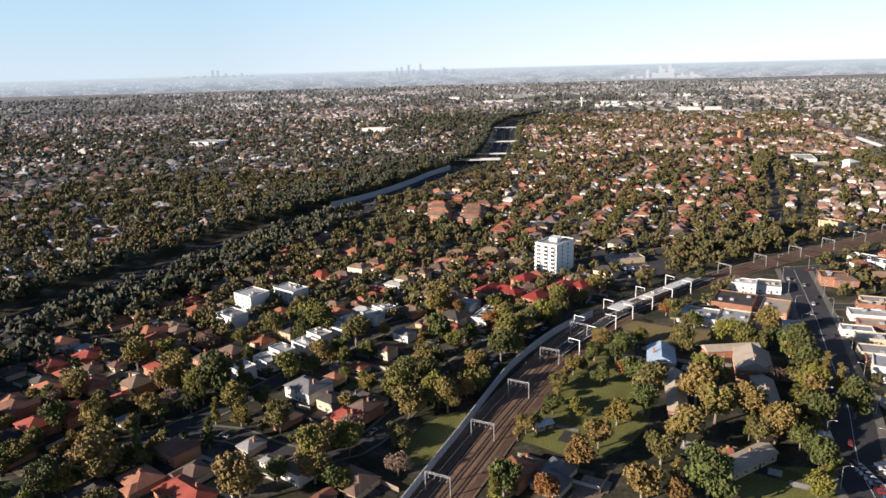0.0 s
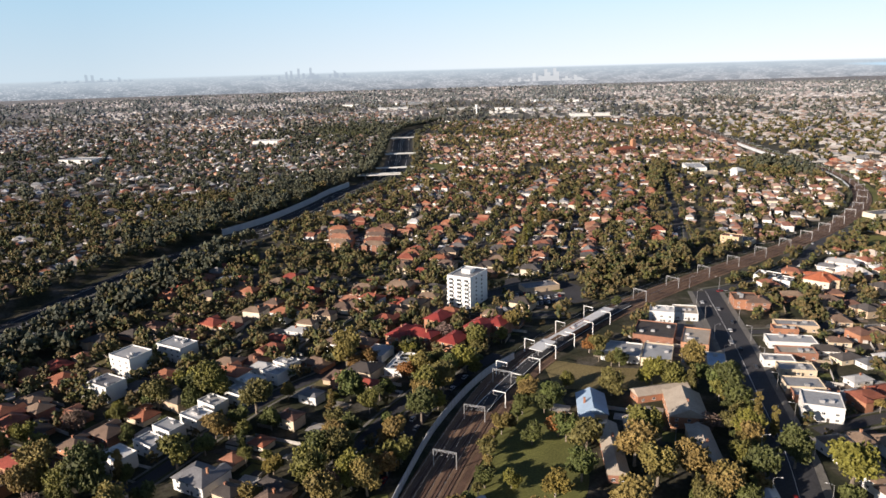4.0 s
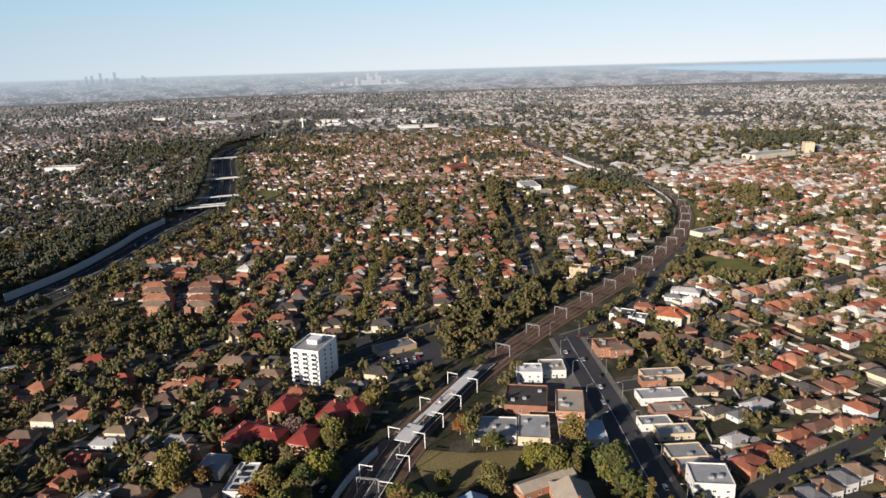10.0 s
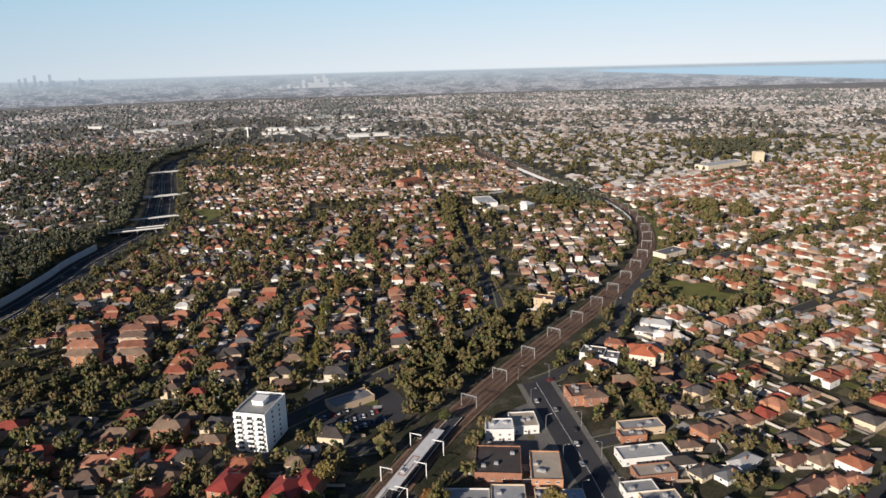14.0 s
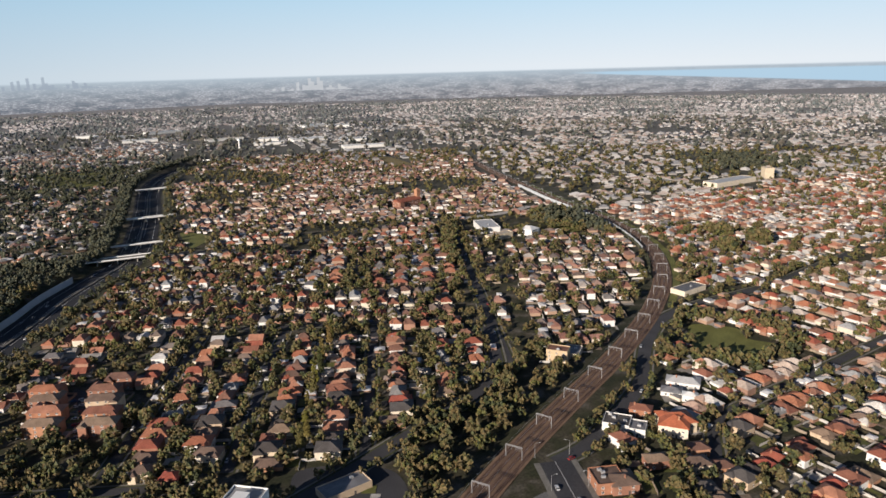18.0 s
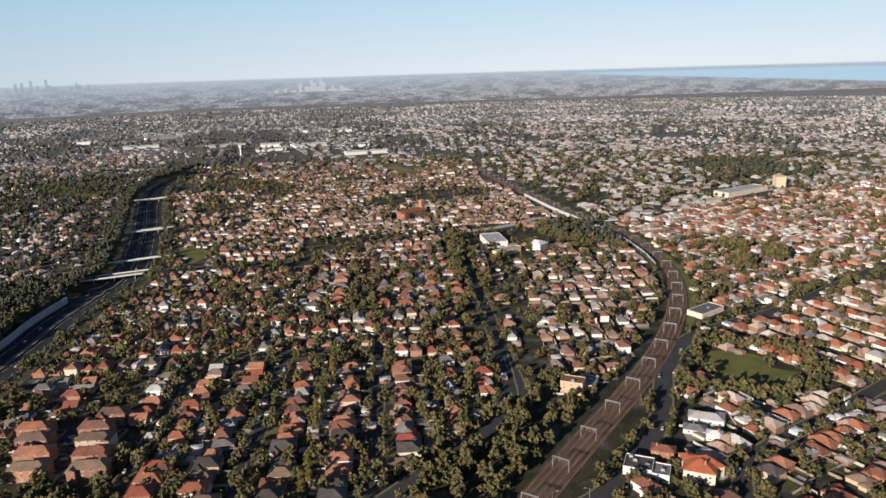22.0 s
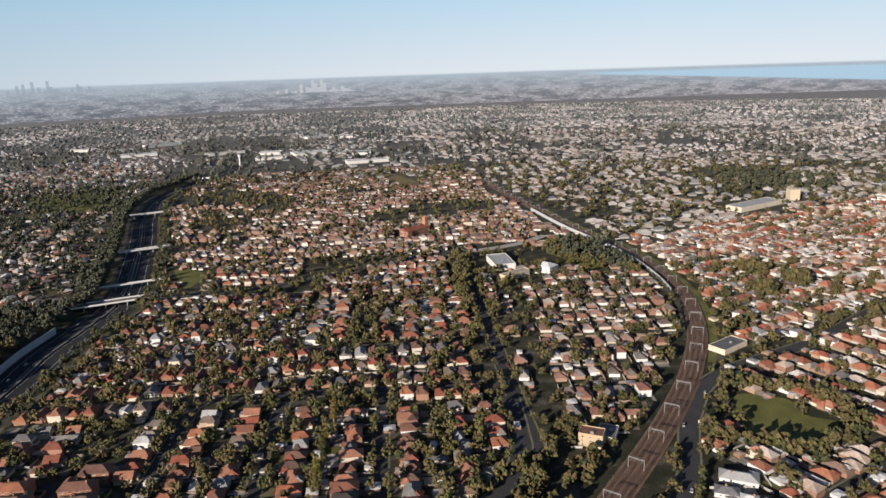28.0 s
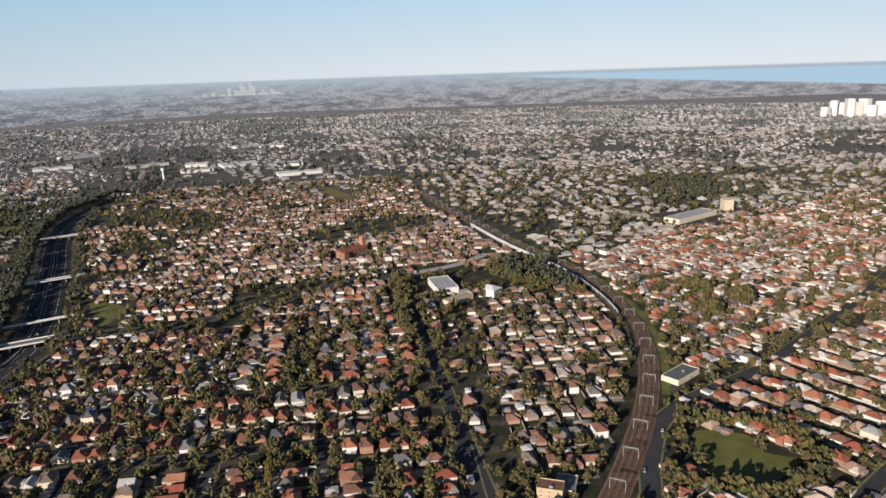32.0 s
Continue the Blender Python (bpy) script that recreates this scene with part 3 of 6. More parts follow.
ribbon("verge", L_RAIL[int(len(L_RAIL) * 0.45):k1], 10.5, 17.5, 0.2, M_GRASS, "grass strip beside the tracks", "verge")
solid_strip("noise_wall", L_RAIL[k0:k1], -11.6, -11.0, -0.2, 4.8, M_NOISE, "pale concrete noise wall along the railway bend", "wall")
WALL_LINE = smooth([(-72, 90), (-44, 150), (-4.1, 239), (6.6, 262.7), (15, 282.6), (31.2, 317.9), (49.5, 348), (69.3, 373.6), (89.4, 391)], 4.0)

side_street = WALL_LINE[int(((WALL_LINE - np.array((12, 276))) ** 2).sum(1).argmin()):]
ribbon("side_street", side_street, -15.0, -7.5, 0.05, M_ASPHALT, "narrow asphalt street beside the railway wall", "road")
# lawns, ovals and car parks, laid a little above the ground


def patch(name, mat, label, category, z, *corners):
    v = [Vector((*c, 0)) for c in corners]
    ring = smooth(list(corners) + [corners[0]], 5.0)[:-1]
    c = ring.mean(0)
    n = len(ring)
    verts = np.r_[np.c_[ring, np.full(n, z)], [[c[0], c[1], z]]]
    k = np.arange(n)
    area = ((ring[:, 0] * np.roll(ring[:, 1], -1)) - (np.roll(ring[:, 0], -1) * ring[:, 1])).sum()
    f = np.stack([k, (k + 1) % n, np.full(n, n)], 1)
    ob = new(name, arrays_mesh(name, verts, f if area > 0 else f[:, ::-1], [mat]))
    LAWNS.append(ring)
    return tagged(ob, label, category, kind="structure")


LAWNS = []
M_DRY = surface("dry_oval_grass", [(0.2, 0.16, 0.07)], 0.95, 1.0, 0.05, vary=0.35)
patch("lawn", M_GRASS, "sunlit mown lawn beside the railway wall", "lawn", 0.03, (-21, 236), (-15, 258), (-4, 274), (8, 278), (4, 262), (-8, 238))
patch("lawn", M_GRASS, "school lawn under scattered gum trees", "lawn", 0.03, (30, 252), (58, 238), (88, 270), (100, 340), (92, 360), (62, 318))
patch("oval", M_DRY, "dry brown grass school oval", "oval", 0.03, (100, 350), (152, 343), (158, 360), (130, 372), (106, 384))
patch("lawn", M_GRASS, "mown lawn at the corner of the main road", "lawn", 0.03, (104, 205), (104, 228), (150, 224), (144, 200))
patch("park", M_GRASS, "sunlit park lawn ringed by trees", "park", 0.03, (446, 514), (440, 545), (452, 560), (478, 585), (503, 560), (492, 540), (500, 518))
patch("golf_course", M_GRASS, "green fairways of a golf course", "golf course", 0.03, (-60, 1720), (-30, 1850), (-70, 2050), (40, 2000), (160, 2020), (90, 1880), (110, 1730), (20, 1770))
patch("oval", M_DRY, "pale dry sports field", "oval", 0.03, (672, 1655), (722, 1640), (735, 1810), (700, 1800))
patch("lawn", M_GRASS, "green reserve beside the motorway bridge", "lawn", 0.03, (150, 1100), (152, 1210), (184, 1160))
patch("lawn", M_GRASS, "school lawn shaded by dark trees", "lawn", 0.03, (600, 900), (612, 1010), (650, 1000), (650, 930))
patch("car_park", M_ASPHALT, "asphalt car park beside the apartment tower", "car park", 0.05, (108, 484), (122, 538), (168, 514), (158, 474))
patch("forecourt", M_PAVE, "worn grey paving between the shops", "paving", 0.04, (160, 362), (178, 418), (206, 446), (236, 452), (228, 420), (206, 372), (190, 350))
patch("forecourt", M_PAVE, "worn grey paving beside the shops", "paving", 0.04, (206, 296), (228, 348), (248, 400), (262, 404), (262, 372), (244, 340), (228, 296))
patch("car_park", M_ASPHALT, "asphalt car park of the shops", "car park", 0.05, (146, 205), (152, 250), (168, 250), (162, 215))
patch("car_park", M_ASPHALT, "asphalt forecourt between the brick flats", "car park", 0.05, (9, 640), (9, 715), (20, 715), (20, 640))

# ---- buildings ----
OCC = []        # (x, y, radius) of what stands already


def wall_windows(root, w, d, h, cut=1.0):
    storeys = max(1, int(h // 2.7))
    g = Geo().box(-0.75, 0.75, -0.05, 0.05, -0.62, 0.62, 0)
    g.box(-0.66, 0.66, -0.07, 0.07, -0.53, 0.53, 1).box(-0.03, 0.03, -0.08, 0.08, -0.53, 0.53, 0).box(-0.85, 0.85, -0.12, 0.1, -0.72, -0.62, 0)
    me = WINDOW.setdefault("mesh", g.mesh("window", M_WHITE, M_GLASS))
    for s in range(storeys):
        z = 1.6 + s * 2.8
        nx_, ny_ = max(2, int(w // 5)), max(1, int(d // 6))
        spots = [(-w / 2 + (k + 0.5) * w / nx_, sg * d / 2, 0) for k in range(nx_) for sg in (-1,)]
        spots += [(sg * w / 2, -d / 2 + (k + 0.5) * d / ny_, 90) for k in range(ny_) for sg in (-1,)]
        for x, y, a in spots:
            o = new("window", me)
            o.parent = root
            o.matrix_local = pose(x, y, z, 0, 0, a)


WINDOW = {}
STYLE_WORDS = {"terra": "terracotta tiled", "red": "dark red tiled", "scarlet": "bright red tiled", "scarl2": "orange-red tiled", "brown": "brown tiled", "dark": "charcoal tiled", "slate": "slate grey", "grey": "grey sheet-metal", "lgrey": "pale grey sheet-metal", "white": "white sheet-metal", "blue": "pale blue metal", "tan": "tan metal"}
WALL_WORDS = {"cream": "cream rendered", "white": "white rendered", "brick": "red brick", "yellow": "pale yellow"}
hrng = random.Random(5)


def house(x, y, w, d, h, turn, roof, wall, style="hip", name="", label="", windows=True):
    """A house or small building at (x, y), w by d metres, with walls h high."""
    if style == "hip" and h < 7:
        w, d, h = w * 0.84, d * 0.84, h * 0.93
    size = "two-storey" if 5 <= h < 7 else "single-storey" if h < 5 else "three-storey"
    if not name:
        name = "house" if h < 7 and style != "flat" else "apartment_block" if style != "flat" else "building"
        label = f"{size} {WALL_WORDS[wall]} {'house' if name == 'house' else 'building' if style == 'flat' else 'flats'} with {'a flat ' if style == 'flat' else 'a '}{STYLE_WORDS[roof]} roof"
    root = thing(name, label, {"house": "house", "apartment_block": "apartment block"}.get(name, "building"), m=pose(x, y, float(curve(x, y)), 0, 0, turn))
    OCC.append((x, y, 0.5 * max(w, d)))
    wg = Geo().box(-w / 2, w / 2, -d / 2, d / 2, -0.3, h)
    rg = Geo()
    if style == "flat":
        rg.box(-w / 2 + 0.3, w / 2 - 0.3, -d / 2 + 0.3, d / 2 - 0.3, h - 0.1, h + 0.12)
        for a in ((-w / 2 - 0.04, w / 2 + 0.04, -d / 2 - 0.04, -d / 2 + 0.26), (-w / 2 - 0.04, w / 2 + 0.04, d / 2 - 0.26, d / 2 + 0.04), (-w / 2 - 0.04, -w / 2 + 0.26, -d / 2 + 0.26, d / 2 - 0.26), (w / 2 - 0.26, w / 2 + 0.04, -d / 2 + 0.26, d / 2 - 0.26)):
            wg.box(*a, h, h + 0.7)
        unit = Geo().box(-1.1, 1.1, -0.8, 0.8, h + 0.1, h + 1.3).box(-0.9, 0.9, -0.6, 0.6, h + 1.3, h + 1.38)
        for k in range(hrng.randint(1, 3) if windows else 1):
            o = part("air_conditioner", unit, M_STEEL, root, "grey rooftop air-conditioning unit")
            o.location = (hrng.uniform(-w / 3, w / 3), hrng.uniform(-d / 3, d / 3), 0)
    else:
        e = 0.55
        rg.hip(-w / 2 - e, w / 2 + e, -d / 2 - e, d / 2 + e, h - 0.15, 0.46, gable=style == "gable")
        if min(w, d) > 8.5:
            ww, wd = min(w, d) * 0.48, 2.6
            sx = hrng.choice((-1, 1)) * (w / 2 - ww / 2 - 0.02)
            sy = hrng.choice((-1, 1))
            y0, y1 = sorted((sy * (d / 2 - 0.5), sy * (d / 2 + wd)))
            wg.box(sx - ww / 2, sx + ww / 2, y0, y1, -0.3, h - 0.05)
            y0, y1 = sorted((sy * (d / 2 - min(d, w) * 0.45), sy * (d / 2 + wd + e)))
            rg.hip(sx - ww / 2 - e, sx + ww / 2 + e, y0, y1, h - 0.2, 0.46, gable=hrng.random() < 0.4)
        if hrng.random() < 0.5:
            c = Geo().box(-0.45, 0.45, -0.35, 0.35, h, h + 0.23 * min(w, d) + 1.2).box(-0.55, 0.55, -0.45, 0.45, h + 0.23 * min(w, d) + 1.2, h + 0.23 * min(w, d) + 1.35)
            o = part("chimney", c, WALLS["brick"], root, "red brick chimney")
            o.location = (w * hrng.uniform(-0.3, 0.3), d * hrng.uniform(-0.2, 0.2), 0)
    part("wall", wg, WALLS[wall], root)
    part("roof", rg, ROOFS[roof], root)
    dg = Geo().box(-0.5, 0.5, -0.05, 0.05, 0, 2.1).box(-0.6, 0.6, -0.03, 0.03, 0, 2.2)
    o = part("door", dg, ROOFS["dark"], root)
    o.location = (w * 0.12, -d / 2, 0.0)
    if windows:
        wall_windows(root, w, d, h)
    return root


house(-178, 269, 15, 13, 5.8, -38, "red", "brick", "hip")
house(-168, 279, 17, 11, 5.8, -38, "red", "brick", "hip")
house(-150, 307, 15, 14, 6, -38, "brown", "brick", "hip")
house(-144, 322, 22, 10, 6, -38, "red", "brick", "hip")
house(-109, 246, 15, 11, 5.8, -38, "terra", "brick", "hip")
house(-116, 229, 17, 14, 3.2, -38, "terra", "brick", "hip")
house(-95, 220, 26, 11, 3.2, -38, "red", "brick", "hip")
house(-97, 233, 13, 11, 3.2, -38, "brown", "cream", "hip")
house(-130, 222, 17, 12, 3.2, -38, "dark", "cream", "hip")
house(-57, 231, 13, 11, 5.8, -38, "brown", "white", "hip")
house(-80, 251, 9, 11, 3.2, -38, "grey", "cream", "hip")
house(-194, 325, 12, 10, 3.2, -38, "red", "brick", "hip")
house(-202, 317, 12, 10, 3.2, -38, "dark", "cream", "hip")
house(-224, 329, 12, 11, 3.2, -38, "dark", "cream", "hip")
house(-205, 297, 12, 11, 3.2, -38, "terra", "cream", "hip")
house(-172, 334, 9, 8, 3.2, -38, "terra", "cream", "hip")
house(-184, 332, 9, 9, 3.2, -38, "brown", "cream", "hip")
house(-164, 365, 15, 13, 5.8, -38, "terra", "brick", "hip")
house(-155, 375, 13, 11, 5.8, -38, "brown", "brick", "hip")
house(-186, 387, 11, 10, 3.2, -38, "terra", "brick", "hip")
house(-201, 358, 10, 9, 3.2, -38, "grey", "white", "hip")
house(-125, 334, 14, 12, 6, -38, "brown", "brick", "hip")
house(-114, 343, 15, 12, 6, -38, "brown", "brick", "hip")
house(-104, 362, 17, 12, 3.2, -38, "terra", "cream", "hip")
house(-66, 298, 20, 15, 6, -38, "slate", "white", "hip")
house(-53, 285, 12, 9, 5.5, -38, "dark", "cream", "hip")
house(-44, 269, 15, 12, 5.5, -38, "red", "brick", "hip")
house(-37, 276, 12, 12, 5.8, -38, "brown", "brick", "hip")
house(-55, 312, 10, 10, 3.2, -38, "terra", "cream", "hip")
house(-44, 324, 10, 9, 3.2, -38, "terra", "cream", "hip")
house(-32, 341, 12, 10, 6, -38, "terra", "cream", "hip")
house(-35, 289, 18, 8, 3.2, -38, "dark", "cream", "hip")
house(25, 225, 13, 13, 5.8, -38, "terra", "brick", "hip")
house(37, 220, 14, 12, 3.2, -38, "slate", "cream", "hip")
house(31, 232, 12, 9, 3.2, -38, "brown", "cream", "hip")
house(42, 229, 12, 9, 3.2, -38, "slate", "white", "hip")
house(-82, 396, 16, 11, 5.8, -38, "terra", "cream", "hip")
house(-6, 376, 13, 10, 5.8, -38, "terra", "brick", "hip")
house(-23, 364, 13, 9, 5, -38, "slate", "white", "hip")
house(-157, 445, 12, 10, 3.2, -38, "terra", "cream", "hip")
house(-156, 411, 14, 12, 5.5, -38, "terra", "brick", "hip")
house(-70, 412, 13, 11, 3.2, -38, "brown", "cream", "hip")
house(-187, 263, 12, 11, 3.2, -38, "dark", "cream", "hip")
house(-141, 275, 9, 8, 3.2, -38, "grey", "cream", "hip")
house(-70, 239, 8, 5, 2.6, -38, "grey", "white", "hip")
house(-81, 531, 14, 12, 3.2, -30, "terra", "brick", "hip")
house(-72, 543, 14, 12, 5.5, -30, "terra", "brick", "hip")
house(-64, 497, 16, 11, 5.5, -30, "brown", "cream", "hip")
house(-74, 486, 17, 10, 3.2, -30, "brown", "cream", "hip")
house(-77, 476, 16, 10, 3.2, -30, "terra", "cream", "hip")
house(-33, 458, 19, 9, 3.2, -30, "lgrey", "white", "hip")
house(-44, 447, 20, 9, 3.2, -30, "red", "brick", "hip")
house(-17, 480, 16, 11, 5.5, -30, "brown", "cream", "hip")
house(-28, 465, 14, 9, 5.5, -30, "brown", "cream", "hip")
house(-0, 445, 14, 9, 3.2, -30, "grey", "cream", "hip")
house(-12, 429, 12, 10, 5.5, -30, "brown", "white", "hip")
house(-70, 412, 16, 12, 5.5, -30, "brown", "brick", "hip")
house(-50, 402, 14, 9, 5.5, -30, "lgrey", "white", "hip")
house(-8, 385, 16, 12, 3.2, -30, "brown", "cream", "hip")
house(6, 373, 12, 9, 3.2, -30, "red", "cream", "hip")
house(-52, 511, 13, 11, 5.5, -30, "brown", "brick", "hip")
house(38, 521, 18, 11, 8, -30, "brown", "brick", "hip")
house(56, 499, 16, 10, 5.5, -30, "brown", "brick", "hip")
house(46, 577, 13, 11, 5.5, -30, "brown", "cream", "hip")
house(82, 578, 18, 11, 5.5, -30, "brown", "cream", "hip")
house(59, 562, 12, 10, 5.5, -30, "red", "brick", "hip")
house(91, 453, 13, 11, 6, -30, "brown", "cream", "hip")
house(36, 398, 3, 3, 2.2, -30, "red", "brick", "hip")
house(101, 465, 12, 8, 3, -30, "slate", "cream", "hip")
house(30, 427, 11, 20, 8.5, -42, "scarlet", "brick", "hip")
house(41, 422, 19, 11, 8.5, -42, "scarlet", "brick", "hip")
house(55, 447, 12, 16, 8.5, -42, "scarlet", "brick", "hip")
house(58, 409, 12, 16, 8.5, -42, "scarlet", "brick", "hip")
house(78, 428, 14, 18, 8.5, -42, "scarlet", "brick", "hip")
house(90, 430, 11, 16, 8.5, -42, "scarlet", "brick", "hip")
house(-3, 716, 20, 10.5, 8.2, -24, "terra", "brick", "hip")
house(-3, 699, 20, 10.5, 8.2, -24, "brown", "brick", "hip")
house(-2, 680, 22, 10.5, 8.2, -24, "terra", "brick", "hip")
house(-4, 661, 22, 10.5, 8.2, -24, "brown", "brick", "hip")
house(33, 696, 20, 10.5, 8.2, -24, "terra", "brick", "hip")
house(32, 679, 22, 10.5, 8.2, -24, "brown", "cream", "hip")
house(30, 660, 22, 10.5, 8.2, -24, "terra", "brick", "hip")
house(28, 644, 22, 10.5, 8.2, -24, "brown", "brick", "hip")
house(44, 711, 18, 10.5, 8.2, -24, "terra", "brick", "hip")
house(300, 399, 12, 14, 3.2, -20, "brown", "cream", "hip")
house(303, 413, 12, 12, 3.2, -20, "dark", "cream", "hip")
house(267, 396, 24, 10, 4.0, -20, "grey", "cream", "flat")
house(257, 392, 14, 8, 3.75, -20, "slate", "brick", "flat")
house(267, 436, 17, 14, 6, -20, "brown", "brick", "hip")
house(315, 429, 14, 12, 5.5, -20, "brown", "cream", "hip")
house(326, 423, 14, 10, 3.2, -20, "terra", "brick", "hip")
house(338, 467, 19, 15, 7, -20, "scarl2", "cream", "hip")
house(327, 440, 12, 10, 5.5, -20, "terra", "brick", "hip")
house(298, 443, 16, 10, 5.5, -20, "brown", "brick", "hip")
house(238, 304, 16, 11, 5.8, 6, "terra", "brick", "hip")
house(253, 311, 16, 10, 3.2, 6, "terra", "cream", "hip")
house(260, 305, 15, 10, 3.2, 6, "terra", "cream", "hip")
house(251, 324, 14, 8, 3.2, 6, "lgrey", "white", "hip")
house(272, 341, 14, 9, 3.2, 6, "slate", "white", "hip")
house(288, 345, 20, 10, 3.2, 6, "lgrey", "white", "hip")
house(264, 349, 16, 10, 3.2, 6, "dark", "cream", "hip")
house(261, 361, 16, 10, 3.2, -20, "dark", "white", "hip")
house(276, 370, 14, 9, 3.2, -20, "brown", "cream", "hip")
house(237, 310, 12, 9, 3.2, 6, "grey", "cream", "hip")
house(225, 310, 13, 9, 3.2, -20, "slate", "cream", "hip")
house(226, 353, 16, 9, 3.75, -20, "grey", "white", "flat")
house(242, 360, 20, 10, 3.75, -20, "tan", "brick", "flat")
house(249, 375, 26, 12, 3.75, -20, "lgrey", "white", "flat")
house(229, 342, 18, 10, 3.375, -20, "grey", "cream", "flat")
house(220, 324, 18, 12, 3.75, -20, "grey", "cream", "flat")
house(218, 314, 18, 10, 3.375, -20, "lgrey", "brick", "flat")
house(279, 305, 18, 10, 3.2, 6, "terra", "cream", "hip")
house(280, 314, 18, 10, 3.2, 6, "terra", "cream", "hip")
house(298, 315, 20, 10, 3.2, 6, "terra", "cream", "hip")
house(310, 334, 18, 10, 3.2, 6, "terra", "cream", "hip")
house(323, 328, 18, 11, 3.2, 6, "brown", "cream", "hip")
house(311, 312, 14, 10, 3.2, 6, "terra", "cream", "hip")
house(319, 308, 14, 10, 3.2, 6, "terra", "white", "hip")
house(342, 322, 14, 10, 3.2, 6, "terra", "cream", "hip")
house(308, 486, 16, 14, 5.25, -50, "dark", "white", "flat")
house(314, 476, 12, 12, 4.5, -50, "slate", "white", "flat")
house(331, 490, 16, 10, 6, -50, "terra", "brick", "hip")
house(334, 465, 17, 16, 7, -50, "scarl2", "cream", "hip")
house(372, 488, 11, 8, 5, -50, "white", "white", "hip")
house(386, 507, 26, 12, 4, -50, "lgrey", "white", "hip")
house(369, 501, 16, 10, 3.5, -50, "slate", "white", "hip")
house(339, 586, 16, 11, 9, -50, "terra", "yellow", "flat")
house(354, 588, 13, 18, 3.75, -50, "slate", "cream", "flat")
house(306, 279, 7.4, 11, 5.6, -4, "slate", "white", "hip")
house(306, 261, 7.4, 11, 5.6, -4, "slate", "white", "hip")
house(315, 279.6, 7.4, 11, 5.6, -4, "slate", "white", "hip")
house(315, 261.6, 7.4, 11, 5.6, -4, "slate", "white", "hip")
house(324, 280.2, 7.4, 11, 5.6, -4, "slate", "white", "hip")
house(324, 262.2, 7.4, 11, 5.6, -4, "slate", "white", "hip")
house(333, 280.8, 7.4, 11, 5.6, -4, "slate", "white", "hip")
house(333, 262.8, 7.4, 11, 5.6, -4, "slate", "white", "hip")
house(342, 281.4, 7.4, 11, 5.6, -4, "slate", "white", "hip")
house(342, 263.4, 7.4, 11, 5.6, -4, "slate", "white", "hip")
house(351, 282, 7.4, 11, 5.6, -4, "slate", "white", "hip")
house(351, 264, 7.4, 11, 5.6, -4, "slate", "white", "hip")
house(360, 282.6, 7.4, 11, 5.6, -4, "slate", "white", "hip")
house(360, 264.6, 7.4, 11, 5.6, -4, "slate", "white", "hip")
house(232, 273, 9, 12, 5.6, -4, "brown", "white", "hip")
house(243, 274.2, 9, 12, 5.6, -4, "slate", "white", "hip")
house(254, 275.4, 9, 12, 5.6, -4, "brown", "white", "hip")
house(265, 276.6, 9, 12, 5.6, -4, "slate", "white", "hip")
house(276, 277.8, 9, 12, 5.6, -4, "brown", "white", "hip")
house(238, 252, 9, 12, 5.6, -4, "slate", "white", "hip")
house(249, 253.2, 9, 12, 5.6, -4, "brown", "white", "hip")
house(260, 254.4, 9, 12, 5.6, -4, "slate", "white", "hip")
house(271, 255.6, 9, 12, 5.6, -4, "brown", "white", "hip")
house(427, 324, 26, 20, 4.5, -4, "lgrey", "white", "flat")
house(196, 271, 13, 8.6, 5.6, 4, "brown", "white", "hip")
house(196.5, 262, 13, 8.6, 5.6, 4, "brown", "white", "hip")
house(196, 253, 13, 8.6, 5.6, 4, "brown", "white", "hip")
house(195, 244, 13, 8.6, 5.6, 4, "brown", "white", "hip")
house(193.5, 235, 13, 8.6, 5.6, 4, "brown", "white", "hip")
house(208, 270, 9, 12, 5.6, -4, "brown", "white", "hip")
house(217, 266, 9, 12, 5.6, -4, "brown", "white", "hip")


# apartment tower
TW, TD, TH = 18.0, 25.0, 21.5
tower = thing("apartment_tower", "white seven-storey apartment tower with stacked balconies", "apartment block", m=pose(82.5, 492.5, 0, 0, 0, -40))
OCC.append((82.5, 492.5, 18))
part("wall", Geo().box(-TW / 2, TW / 2, -TD / 2, TD / 2, -0.3, TH).box(-TW / 2 - 0.05, TW / 2 + 0.05, -TD / 2 - 0.05, -TD / 2 + 0.25, TH, TH + 1).box(-TW / 2 - 0.05, TW / 2 + 0.05, TD / 2 - 0.25, TD / 2 + 0.05, TH, TH + 1).box(-TW / 2 - 0.05, -TW / 2 + 0.25, -TD / 2 + 0.25, TD / 2 - 0.25, TH, TH + 1).box(TW / 2 - 0.25, TW / 2 + 0.05, -TD / 2 + 0.25, TD / 2 - 0.25, TH, TH + 1), M_PINK, tower)
part("roof", Geo().box(-TW / 2 + 0.3, TW / 2 - 0.3, -TD / 2 + 0.3, TD / 2 - 0.3, TH - 0.1, TH + 0.15), ROOFS["grey"], tower, "grey flat roof")
part("lift_overrun", Geo().box(-3.5, 3, -2, 5, TH, TH + 2.6).box(-3.8, 3.3, -2.3, 5.3, TH + 2.6, TH + 2.9), M_PINK, tower)
bal = Geo().box(-1.9, 1.9, -1.5, 0, -0.12, 0.06).box(-1.9, 1.9, -1.5, -1.4, 0.06, 1.05).box(-1.9, -1.8, -1.4, 0, 0.06, 1.05).box(1.8, 1.9, -1.4, 0, 0.06, 1.05)
bal_me = bal.mesh("balcony", M_PINK)
gl = Geo().box(-1.6, 1.6, -0.06, 0.05, 0.1, 2.3, 1).box(-0.05, 0.05, -0.09, 0.05, 0.1, 2.3, 0).box(-1.7, 1.7, -0.08, 0.05, 2.3, 2.4, 0)
